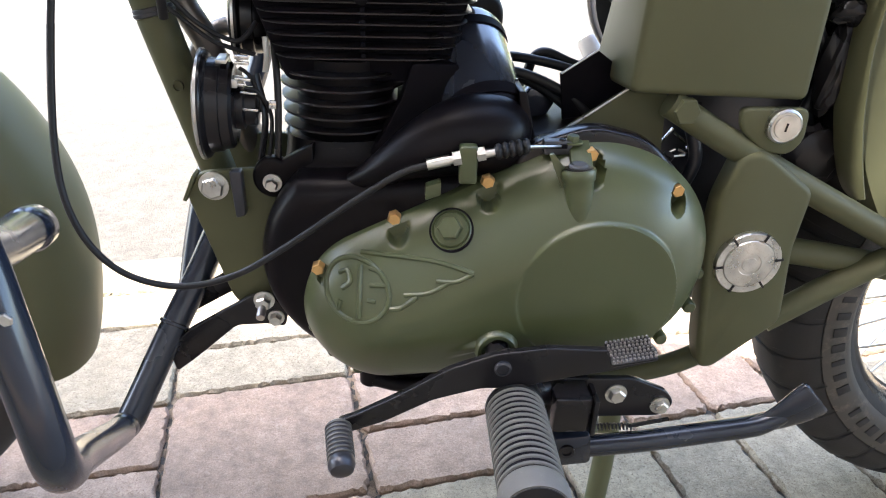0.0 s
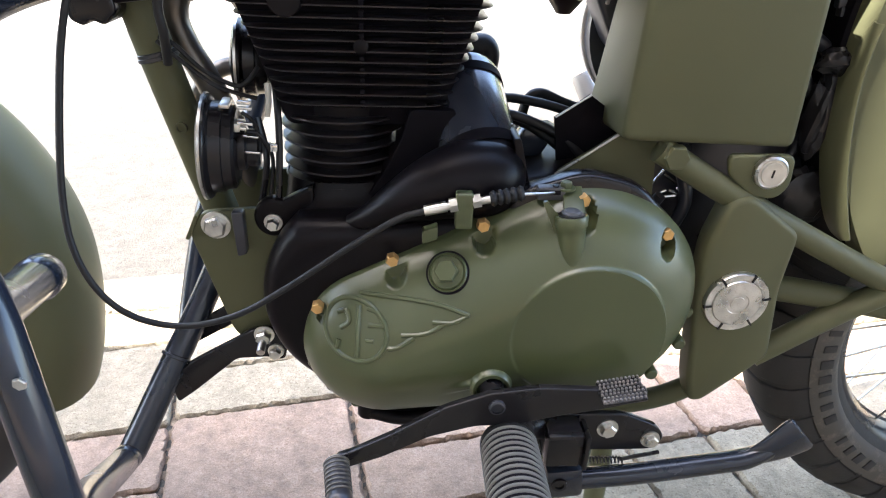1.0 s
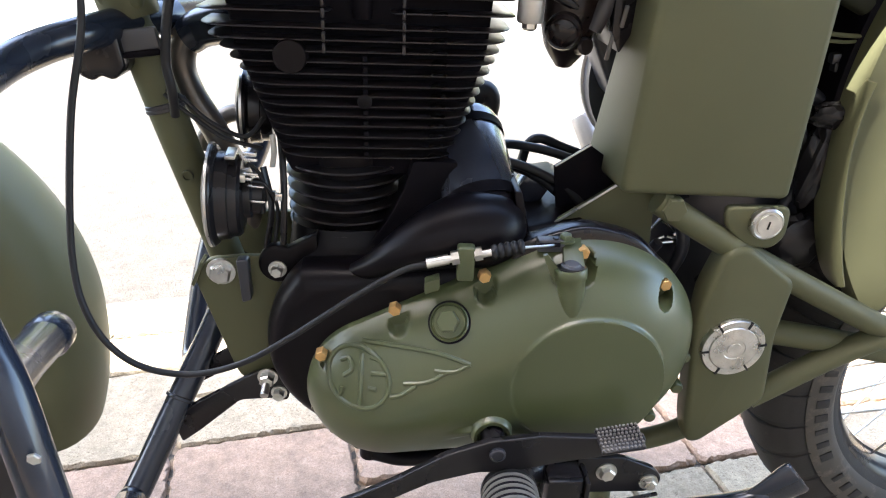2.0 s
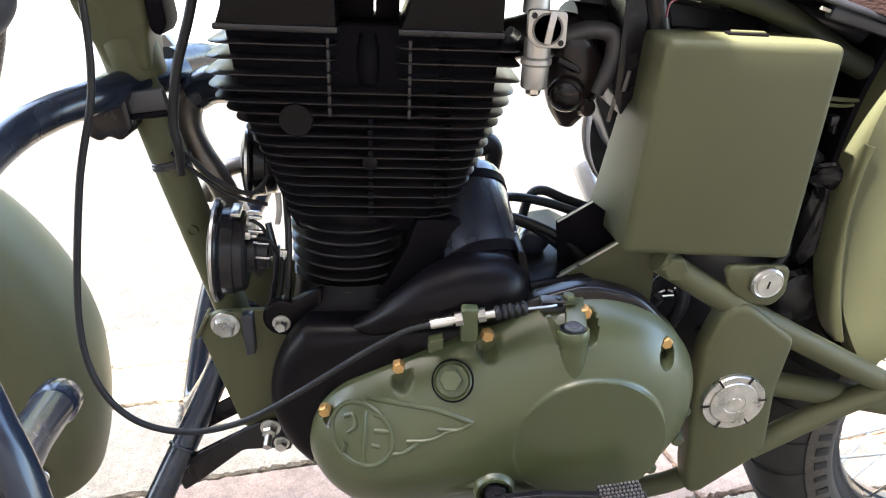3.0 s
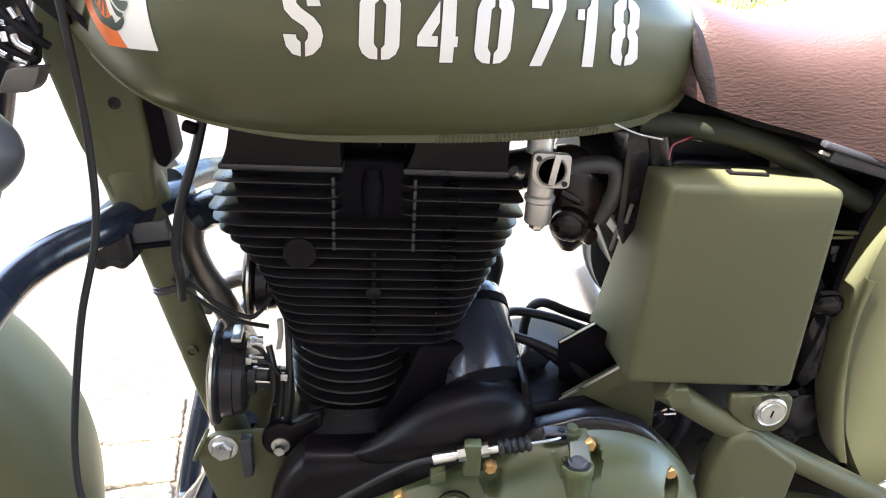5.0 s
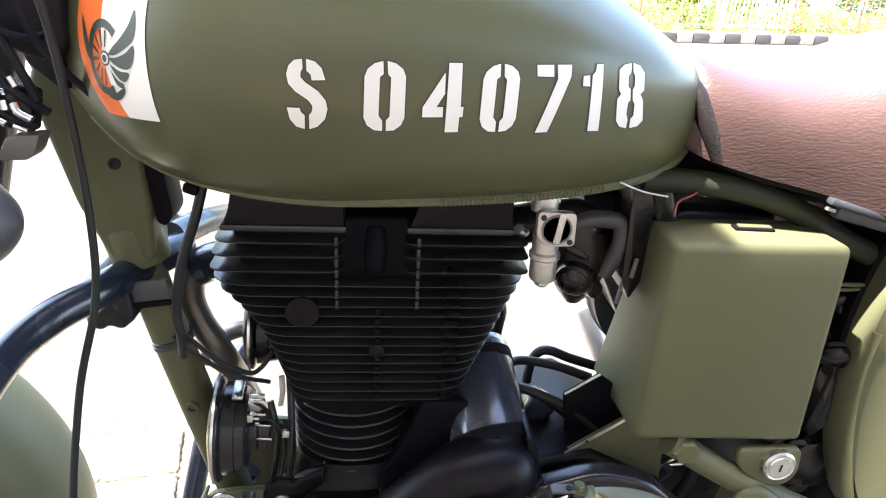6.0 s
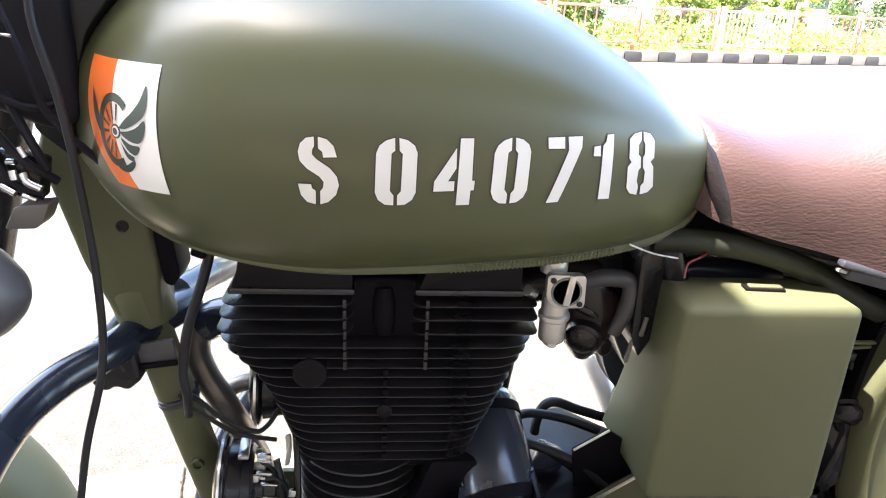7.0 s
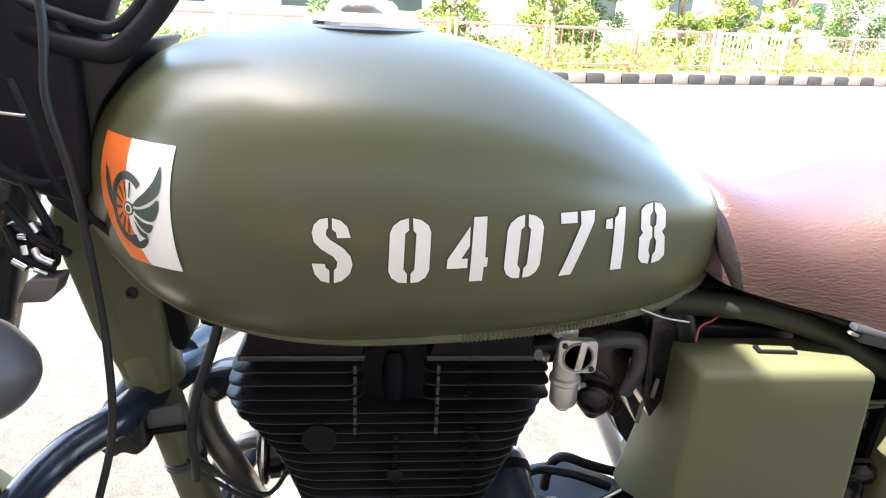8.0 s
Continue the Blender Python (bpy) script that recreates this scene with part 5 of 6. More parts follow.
clamp = part("guard_clamp", plate([(0.055, 0.742), (0.086, 0.736), (0.090, 0.697), (0.077, 0.685), (0.066, 0.690), (0.058, 0.684), (0.046, 0.690), (0.047, 0.722)], -0.046, 0.012, 0.005, 0.006, 3), BLACK, guard, "black clamp on the down tube")
part("clamp_plate", block((0.037, 0.006, 0.026), pose(0.102, -0.035, 0.719, 0, -8, 0), 0.002), INDICATOR, clamp, "grey clamp band")
part("clamp_slot", block((0.034, 0.004, 0.006), pose(0.105, -0.039, 0.710, 0, -8, 0), 0.002), MATTE_BLACK, clamp)
part("clamp_screw", lathe([(0.0045, 0), (0.0045, 0.004), (0, 0.004)], facing(0.060, -0.046, 0.728), 12), STEEL, clamp)

# ---- foot controls and stands ----
lever = part("gear_lever", plate([(0.284, 0.312), (0.30, 0.318), (0.34, 0.340), (0.39, 0.372), (0.432, 0.388), (0.48, 0.394), (0.535, 0.391), (0.583, 0.392), (0.583, 0.378), (0.545, 0.368), (0.50, 0.360), (0.455, 0.349), (0.42, 0.349), (0.375, 0.336), (0.33, 0.311), (0.296, 0.298), (0.285, 0.300)], -0.206, -0.198, 0.006, 0.0015), BLACK, bike, "black rocker gear lever")
part("lever_pivot", lathe([(0.0080, 0), (0.0080, 0.003), (0.006, 0.004), (0.006, 0.002), (0, 0.002)], facing(0.4385, -0.206, 0.3735), 24), PLASTIC, lever, "socket screw")
part("lever_shaft", tube([(0.437, -0.10, 0.374), (0.437, -0.20, 0.374)], 0.012, 18, smooth=False), BLACK, lever)
TOE = along((0.2845, -0.203, 0.3055), (0.2915, -0.250, 0.2955))
toe = part("toe_peg", lathe([(0.0100, 0.0), (0.0120, 0.002), (0.0120, 0.039), (0.0126, 0.040), (0.0126, 0.046), (0.0105, 0.051), (0.006, 0.0535), (0, 0.054)], TOE, 26), PLASTIC, lever, "ribbed grey rubber toe peg")
for k in range(8):
    part("rib", lathe([(0.0114, 0), (0.0130, 0.0004), (0.0130, 0.0020), (0.0114, 0.0024)], TOE @ pose(0, 0, 0.003 + k * 0.0046), 22), RUBBER_GREY, toe)
pad = part("heel_pad", block((0.043, 0.030, 0.005), pose(0.5555, -0.208, 0.3915, 9, -10, 0), 0.003), BLACK, lever, "studded heel pad")
for i in range(11):
    for j in range(7):
        part("stud", lathe([(0.0016, 0), (0.0012, 0.0018), (0, 0.0022)], pose(0.5555, -0.208, 0.3915, 9, -10, 0) @ pose(-0.019 + i * 0.0038 + 0.0009 * (j % 2), -0.0125 + j * 0.0042, 0.0025), 6), WORN_PLATE, pad)


mount = part("footrest_mount", plate([(0.470, 0.330), (0.56, 0.326), (0.583, 0.326), (0.622, 0.308), (0.632, 0.292), (0.620, 0.276), (0.545, 0.276), (0.49, 0.268)], -0.166, -0.158, 0.010, 0.002), BLACK, bike, "black footrest mounting plate")
hex_bolt("plate_bolt", 0.5665, -0.166, 0.3075, 0.0085, 0.008, STEEL, mount, 0.0115, "bright zinc bolt")
hex_bolt("plate_bolt", 0.6155, -0.166, 0.2915, 0.0075, 0.008, STEEL, mount, 0.0105, "bright zinc bolt")
part("peg_block", block((0.038, 0.034, 0.042), pose(0.514, -0.182, 0.306), 0.004), BLACK, mount)
part("block_edge", block((0.005, 0.030, 0.044), pose(0.5355, -0.188, 0.306), 0.0015), BLACK, mount)
PEG = along((0.4530, -0.212, 0.3265), (0.4485, -0.360, 0.3405))
part("peg_bar", tube([(0.50, -0.165, 0.31), (0.475, -0.18, 0.322), (0.447, -0.22, 0.336)], 0.013, 14), BLACK, mount)
peg = part("footrest", lathe([(0.0262, 0.0), (0.0269, 0.004), (0.0269, 0.104), (0.0269, 0.110), (0, 0.110)], PEG, 36), MATTE_BLACK, bike, "ribbed grey rubber footrest")
for k in range(14):
    part("rib", lathe([(0.0260, 0.0), (0.0278, 0.0003), (0.0284, 0.0009), (0.0284, 0.0031), (0.0278, 0.0037), (0.0260, 0.0041)], PEG @ pose(0, 0, 0.001 + k * 0.0078), 34), RUBBER_GREY, peg, "grey rubber rib")
part("end_cap", lathe([(0.0220, 0.119), (0.0286, 0.1200), (0.0298, 0.125), (0.0294, 0.137), (0.0275, 0.1415), (0.0255, 0.1415), (0, 0.141)], PEG @ pose(0, 0, -0.0105), 36), RUBBER_GREY, peg, "smooth rubber end")
part("end_face", lathe([(0.0262, 0.1410), (0.0258, 0.1422), (0, 0.1424)], PEG @ pose(0, 0, -0.0105), 36), RUBBER, peg, "darker flat end face")
part("peg_collar", lathe([(0.020, -0.012), (0.0265, -0.010), (0.0282, -0.006), (0.0282, -0.001), (0.0262, 0.0)], PEG, 36), RUBBER, peg, "dark rubber collar")
part("spine", block((0.0022, 0.004, 0.104), PEG @ pose(0.004, -0.0264, 0.054), 0.0008), RUBBER_GREY, peg)

stand = part("side_stand", tube([(0.525, -0.178, 0.246), (0.60, -0.18, 0.255), (0.68, -0.18, 0.267), (0.705, -0.18, 0.2708), (0.722, -0.18, 0.2752), (0.742, -0.181, 0.2865), (0.756, -0.182, 0.298)], [0.0115, 0.0115, 0.0115, 0.0115, 0.0112, 0.0085, 0.003], 18), GUARD, bike, "black side stand folded back")
part("stand_foot", tube([(0.712, -0.18, 0.2722), (0.726, -0.18, 0.2765), (0.740, -0.181, 0.2850), (0.753, -0.182, 0.2955), (0.764, -0.182, 0.3050), (0.770, -0.182, 0.3100), (0.7725, -0.182, 0.3122)], [0.0116, 0.0125, 0.0160, 0.0205, 0.0235, 0.0240, 0.0215], 26, flat=0.42, start=(-0.7, 0, 0.7)), GUARD, stand, "flared stand foot")
part("stand_lug", block((0.040, 0.030, 0.040), pose(0.521, -0.180, 0.255, 0, -6, 0), 0.006), GUARD, stand)
part("lug_bolt", lathe([(0.008, 0), (0.008, 0.003), (0.005, 0.003), (0.005, 0.0015), (0, 0.0015)], facing(0.514, -0.195, 0.258), 20), BLACK, stand)
spring_pts = [(0.542 + k * 0.00075, -0.170 + 0.0035 * math.cos(k * 1.2), 0.267 - k * 0.00002 + 0.0035 * math.sin(k * 1.2)) for k in range(62)]
part("stand_spring", tube(spring_pts, 0.0011, 5, smooth=False), BLACK, stand, "small coil spring")
part("spring_rod", tube([(0.586, -0.168, 0.2645), (0.632, -0.16, 0.266)], 0.0022, 6, smooth=False), BLACK, stand)
for s in (-1, 1):
    part("centre_stand", tube([(0.60, 0.07 * s, 0.27), (0.60, 0.085 * s, 0.15), (0.585, 0.11 * s, 0.0)], 0.013, 16), OLIVE, bike, "olive green centre stand leg")
part("stand_bar", tube([(0.602, -0.085, 0.14), (0.602, 0.085, 0.14)], 0.009, 12, smooth=False), OLIVE, bike)

# ---- cables, hoses, headstock ----
clutch = part("clutch_cable", tube([(0.062, -0.075, 1.12), (0.072, -0.09, 1.06), (0.071, -0.098, 1.01), (0.081, -0.1, 0.959), (0.086, -0.1, 0.905), (0.089, -0.1, 0.825), (0.086, -0.106, 0.75), (0.068, -0.122, 0.67), (0.058, -0.15, 0.56), (0.068, -0.165, 0.50), (0.095, -0.165, 0.455), (0.140, -0.158, 0.434), (0.190, -0.150, 0.440), (0.240, -0.145, 0.468), (0.300, -0.142, 0.510), (0.345, -0.144, 0.540), (0.372, -0.146, 0.5495)], 0.0031, 12, 10), RUBBER, bike, "long black clutch cable")
part("cable_end", tube([(0.368, -0.146, 0.549), (0.388, -0.146, 0.5535)], 0.0050, 14, smooth=False), STEEL, clutch, "bright cable ferrule")
part("adjuster", tube([(0.386, -0.146, 0.553), (0.427, -0.146, 0.561)], 0.0038, 12, smooth=False), STEEL, clutch)
for x in (0.394, 0.415):
    part("adjuster_nut", tube([(x - 0.0035, -0.146, 0.5545 + (x - 0.394) * 0.2), (x + 0.0035, -0.146, 0.556 + (x - 0.394) * 0.2)], 0.0068, 6, smooth=False), STEEL, clutch)
boot = bmesh.new()
for k in range(5):
    tube([(0.427 + k * 0.006, -0.146, 0.561 + k * 0.0012), (0.430 + k * 0.006, -0.146, 0.5616 + k * 0.0012), (0.433 + k * 0.006, -0.146, 0.562 + k * 0.0012)], [0.0055, 0.0075, 0.0055], 12, 4, into=boot)
part("cable_boot", boot, RUBBER, clutch, "ribbed rubber boot")
part("inner_wire", tube([(0.456, -0.146, 0.566), (0.485, -0.135, 0.563), (0.495, -0.120, 0.560)], 0.0014, 6), STEEL, clutch)

part("fuel_hose", tube([(0.165, -0.04, 0.845), (0.153, -0.045, 0.80), (0.136, -0.045, 0.752), (0.1275, -0.045, 0.706), (0.129, -0.045, 0.682), (0.124, -0.03, 0.65)], 0.0045, 12), RUBBER, bike, "black hose down the front of the engine")
part("hose_clip", block((0.013, 0.010, 0.010), pose(0.152, -0.048, 0.825, 0, 20, 0), 0.003), MATTE_BLACK, bike)
part("knee_strip", plate([(0.104, 0.845), (0.120, 0.835), (0.125, 0.79), (0.118, 0.778), (0.110, 0.782)], -0.018, 0.02, 0.005, 0.003), MATTE_BLACK, bike, "black rubber strip under the tank")
part("horn_wire", tube([(0.118, -0.026, 0.674), (0.133, -0.030, 0.667), (0.155, -0.030, 0.645), (0.184, -0.030, 0.630), (0.196, -0.025, 0.633), (0.206, -0.015, 0.645)], 0.0024, 8), RUBBER, bike, "black horn wire")
part("horn_wire", tube([(0.116, -0.028, 0.670), (0.130, -0.034, 0.660), (0.163, -0.034, 0.633), (0.180, -0.03, 0.624), (0.204, -0.025, 0.616)], 0.0022, 8), RUBBER, bike)
for z in (0.652, 0.656):
    part("cable_tie", lathe([(0.0195, 0), (0.0205, 0.0005), (0.0205, 0.004), (0.0195, 0.0045)], along((0.1055, 0, z), (0.117, 0, z - 0.05)), 24), PLASTIC, bike)
part("tube_nub", lathe([(0.006, 0), (0.006, 0.004), (0.004, 0.004), (0.004, 0.001), (0, 0.001)], facing(0.124, -0.0185, 0.583), 16), OLIVE, frame_body)

exhaust = part("exhaust_pipe", tube([(0.23, 0.0, 0.735), (0.185, 0.012, 0.733), (0.148, 0.028, 0.725), (0.124, 0.032, 0.710), (0.117, 0.032, 0.685), (0.125, 0.032, 0.654), (0.143, 0.034, 0.616), (0.165, 0.06, 0.53), (0.21, 0.11, 0.34), (0.40, 0.14, 0.24), (0.9, 0.16, 0.25)], [0.0190, 0.0190, 0.0175, 0.0160, 0.0145, 0.0140, 0.0140, 0.016, 0.019, 0.02, 0.02], 24), EXHAUST, bike, "dull steel exhaust header pipe")
part("header_sleeve", tube([(0.21, 0.004, 0.735), (0.180, 0.013, 0.7325), (0.146, 0.029, 0.7245), (0.128, 0.032, 0.7140)], [0.0205, 0.0205, 0.0195, 0.0180], 24), GUARD, exhaust, "black header sleeve")
part("breather_pipe", tube([(0.118, 0.06, 0.588), (0.127, 0.06, 0.606), (0.140, 0.06, 0.620), (0.162, 0.06, 0.629), (0.20, 0.06, 0.630)], 0.0095, 14), EXHAUST, exhaust, "small dull pipe")
part("far_bracket", block((0.034, 0.012, 0.05), pose(0.085, 0.10, 0.735, 0, -35, 0), 0.008), CREAM, bike, "pale metal bracket on the far side")
part("rubber_elbow", tube([(0.405, 0.08, 0.652), (0.430, 0.08, 0.652), (0.442, 0.08, 0.653), (0.449, 0.08, 0.643), (0.448, 0.08, 0.622), (0.445, 0.08, 0.595)], [0.014, 0.0145, 0.013, 0.011, 0.0095, 0.0095], 16), RUBBER, bike, "black rubber elbow behind the barrel")
part("far_hose", tube([(0.485, 0.05, 0.566), (0.486, 0.05, 0.582), (0.492, 0.05, 0.602), (0.506, 0.05, 0.608), (0.534, 0.05, 0.597), (0.570, 0.05, 0.585)], 0.0056, 12), RUBBER, bike, "bent black hose")
part("kick_pipe", tube([(0.578, 0.160, 0.606), (0.581, 0.158, 0.601), (0.602, 0.14, 0.555), (0.625, 0.12, 0.50)], [0.0115, 0.0135, 0.0135, 0.0135], 18, smooth=False), CREAM, bike, "pale metal lever end")
part("far_filter", lathe([(0.0, -0.02), (0.098, -0.02), (0.104, -0.012), (0.104, 0.02), (0.0, 0.02)], facing(0.665, 0.10, 0.675), 56), PLASTIC, bike, "black round filter drum on the far side")
part("filter_rim", lathe([(0.1035, -0.016), (0.107, -0.014), (0.107, -0.006), (0.1035, -0.004)], facing(0.665, 0.10, 0.675), 56), CREAM, bike, "pale rim of the filter drum")
for k, pts in enumerate([[(0.44, -0.01, 0.605), (0.48, -0.02, 0.597), (0.52, -0.025, 0.578), (0.545, -0.03, 0.555)], [(0.45, 0.0, 0.598), (0.49, -0.01, 0.585), (0.525, -0.02, 0.56), (0.54, -0.03, 0.54)], [(0.445, 0.01, 0.612), (0.47, 0.03, 0.607), (0.51, 0.03, 0.60), (0.55, 0.02, 0.59)]]):
    part("wiring_hose", tube(pts, 0.0052, 10), RUBBER, bike, "black hoses behind the engine")
part("relay_body", block((0.034, 0.026, 0.030), pose(0.488, 0.005, 0.566, 8, 28, 6), 0.006), STARTER, bike, "glossy dark relay behind the starter")
part("plug_connector", block((0.014, 0.006, 0.008), pose(0.495, -0.045, 0.541, 0, 10, 0), 0.001), CREAM, bike, "small pale plug connector")
# Added black sheet that fills the dark gap below the box.
part("frame_filler", plate([(0.60, 0.605), (0.72, 0.605), (0.80, 0.56), (0.80, 0.44), (0.66, 0.40), (0.60, 0.45)], -0.02, 0.05, 0.01, 0.004), PLASTIC, bike, "added black sheet filling the frame triangle")
for x, z, tilt in ((0.619, 0.545, 60), (0.634, 0.543, -35), (0.650, 0.538, 40), (0.632, 0.523, 8), (0.644, 0.528, -12), (0.622, 0.526, 30)):
    part("wire_clip", tube([(x - 0.010 * math.cos(radians(tilt)), -0.045, z - 0.010 * math.sin(radians(tilt))), (x + 0.010 * math.cos(radians(tilt)), -0.047, z + 0.010 * math.sin(radians(tilt)))], 0.0018, 8, smooth=False), CHROME, bike, "bright metal clip among the wires")
hex_bolt("case_nut", 0.523, -0.075, 0.541, 0.006, 0.008, STEEL, bike, 0.008)

# dark space behind the box and under the seat, filled with added black sheets
# Black block added to fill the dark column and shade the box's side.
part("side_filler", plate([(0.538, 0.838), (0.562, 0.838), (0.560, 0.742), (0.550, 0.722), (0.541, 0.742)], -0.046, 0.03, 0.004, 0.004), BLACK, bike, "added black block beside the box that shades its side")
for x, y, z, h in ((0.549, -0.050, 0.757, 0.020), (0.541, -0.044, 0.728, 0.024)):
    part("pale_clip", block((0.004, 0.003, h), pose(x, y, z, 0, 8, 0), 0.001), WORN_PLATE, bike, "small pale clip beside the box")
# Two added black sheets that stand in for the dark space here.
part("seat_filler", plate([(0.505, 0.865), (0.57, 0.880), (0.66, 0.880), (0.79, 0.86), (0.79, 0.62), (0.70, 0.58), (0.575, 0.66), (0.545, 0.72), (0.525, 0.78)], 0.025, 0.09, 0.012, 0.006), PLASTIC, bike, "added black sheet filling the dark space under the seat")
part("tail_filler", plate([(0.70, 0.83), (0.86, 0.845), (1.06, 0.82), (1.06, 0.56), (0.82, 0.50), (0.72, 0.58)], 0.0, 0.03, 0.01, 0.004), PLASTIC, bike, "added black sheet filling the dark tail space")
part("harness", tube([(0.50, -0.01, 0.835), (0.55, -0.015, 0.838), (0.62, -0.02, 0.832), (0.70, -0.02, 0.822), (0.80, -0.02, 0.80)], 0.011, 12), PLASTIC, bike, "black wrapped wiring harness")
# Another added black sheet, in place of the dark space past the box.
part("guard_filler", plate([(0.60, 0.80), (0.76, 0.79), (0.80, 0.70), (0.79, 0.60), (0.82, 0.52), (0.78, 0.45), (0.66, 0.52), (0.60, 0.60)], 0.0, 0.06, 0.02, 0.004), PLASTIC, bike, "added black sheet filling the space before the mudguard")
for k, pts in enumerate([[(0.735, -0.04, 0.70), (0.765, -0.045, 0.68), (0.775, -0.04, 0.66)], [(0.75, -0.04, 0.66), (0.765, -0.05, 0.62), (0.76, -0.04, 0.57), (0.745, -0.04, 0.54)], [(0.74, -0.03, 0.55), (0.77, -0.05, 0.54), (0.80, -0.04, 0.56)], [(0.62, -0.06, 0.53), (0.61, -0.05, 0.50), (0.625, -0.04, 0.47)], [(0.64, -0.05, 0.56), (0.65, -0.055, 0.52), (0.635, -0.05, 0.47)]]):
    part("loose_wire", tube(pts, [0.007, 0.005, 0.006, 0.006, 0.007][k], 10), PLASTIC, bike, "black wrapped wiring")
for y, z, x0, x1 in ((-0.07, 0.838, 0.515, 0.56), (-0.05, 0.833, 0.565, 0.605)):
    part("link_rod", tube([(x0, y, z + 0.008), ((x0 + x1) / 2, y, z), (x1, y, z - 0.004)], 0.0008, 8), STEEL, bike, "bright control rod")
part("red_wire", tube([(0.566, -0.075, 0.818), (0.570, -0.07, 0.829), (0.584, -0.065, 0.834), (0.598, -0.05, 0.834)], 0.0010, 8), RED, bike, "red wire over the box")
# Short steel bits added as glints among the wires.
for x, y, z, turn in ((0.548, -0.03, 0.772, 80), (0.700, -0.075, 0.842, 12), (0.735, -0.08, 0.828, 16), (0.765, -0.085, 0.815, 20)):
    part("wire_glint", tube([(x - 0.008 * math.cos(radians(turn)), y, z - 0.008 * math.sin(radians(turn))), (x, y - 0.002, z + 0.002), (x + 0.008 * math.cos(radians(turn)), y, z + 0.008 * math.sin(radians(turn)))], 0.0010, 8), STEEL, bike, "short steel bits that stand in for glints on wires")
part("seat_clip", block((0.014, 0.006, 0.003), pose(0.705, -0.082, 0.829, 0, 15, 0), 0.001), CREAM, bike, "pale seat clip")
part("seat_ledge", block((0.10, 0.010, 0.006), pose(0.742, -0.090, 0.8275, 0, 15, 0), 0.002), PLASTIC, bike, "grey seat base ledge")
part("seat_bracket", block((0.09, 0.012, 0.012), pose(0.75, -0.082, 0.818, 0, 14, 0), 0.003), PLASTIC, bike, "black seat hinge bracket")
lead = part("tail_lead", tube([(0.735, -0.065, 0.750), (0.758, -0.062, 0.748), (0.780, -0.060, 0.747), (0.802, -0.060, 0.746)], 0.0022, 8), OLIVE, bike, "thin green lead")
part("tail_lead", tube([(0.740, -0.063, 0.743), (0.765, -0.060, 0.742), (0.790, -0.060, 0.746), (0.806, -0.060, 0.751)], 0.0018, 8), OLIVE, bike)
part("lead_joint", block((0.012, 0.007, 0.008), pose(0.784, -0.061, 0.7475, 0, 8, 0), 0.002), OLIVE, lead)
strip = part("rubber_strip", block((0.052, 0.010, 0.010), pose(0.786, -0.046, 0.7265, 0, -6, 0), 0.002), PLASTIC, bike, "black ribbed rubber strip")
for k in range(7):
    part("rib", block((0.0035, 0.010, 0.009), pose(0.765 + 0.0068 * k, -0.048, 0.7165 + 0.0007 * k, 0, -6, 0), 0.001), PLASTIC, strip)


def crumpled(centre, size, seed):
    """A loose fold of plastic wrap with sharp creases."""
    rng = random.Random(seed)
    bm = bmesh.new()
    bmesh.ops.create_icosphere(bm, subdivisions=3, radius=1.0)
    folds = [(Vector((rng.gauss(0, 1), rng.gauss(0, 1), rng.gauss(0, 1))).normalized(), rng.uniform(3, 7), rng.uniform(0, 6)) for _ in range(5)]
    for v in bm.verts:
        r = 1.0 + sum(0.10 * abs(math.sin(f * v.co.dot(d) + o)) for d, f, o in folds) - 0.3
        v.co = Vector(centre) + Vector((v.co.x * size[0] * r, v.co.y * size[1] * r, v.co.z * size[2] * r))
    return bm


part("plastic_wrap", crumpled((0.772, -0.062, 0.672), (0.026, 0.014, 0.014), 3), BLACK, bike, "crumpled glossy black plastic wrap", 18)
part("plastic_wrap", crumpled((0.768, -0.056, 0.617), (0.014, 0.014, 0.046), 8), BLACK, bike, "", 18)
part("plastic_wrap", crumpled((0.776, -0.050, 0.525), (0.034, 0.014, 0.034), 5), BLACK, bike, "", 18)

# headstock, fork and indicator
fork = part("fork_shroud", plate([(-0.02, 1.06), (0.015, 1.085), (0.055, 1.075), (0.075, 1.045), (0.076, 0.985), (0.076, 0.935), (0.055, 0.925), (0.020, 0.938), (-0.02, 0.955)], -0.060, -0.040, 0.01, 0.008), LOOM, bike, "dark fork yoke and casing")
# Backing plate added to fill the dark area round the yoke.
part("fork_backing", plate([(-0.03, 0.98), (0.070, 0.98), (0.094, 1.030), (0.088, 1.052), (0.100, 1.078), (0.09, 1.14), (-0.03, 1.14)], -0.040, -0.015, 0.006, 0.006), LOOM, fork, "added dark backing plate at the fork yoke")
part("nose_pad", plate([(0.035, 0.925), (0.045, 1.035), (0.085, 1.045), (0.125, 1.05), (0.085, 1.0), (0.066, 0.95), (0.064, 0.90)], -0.048, 0.048, 0.008, 0.006), RUBBER, bike, "black rubber pad at the tank nose")
for s in (-1, 1):
    part("fork_leg", tube([(0.0, 0.085 * s, 1.08), (-0.10, 0.085 * s, 0.75), (-0.24, 0.085 * s, 0.40), (-0.30, 0.085 * s, 0.31)], 0.021, 20, smooth=False), BLACK, bike, "black fork leg")
part("headlamp_shell", plate([(-0.08, 0.99), (0.004, 1.005), (0.020, 1.04), (0.034, 1.075), (0.03, 1.12), (-0.01, 1.15), (-0.08, 1.15)], -0.075, 0.06, 0.02, 0.015), INDICATOR, bike, "dark grey green nacelle")
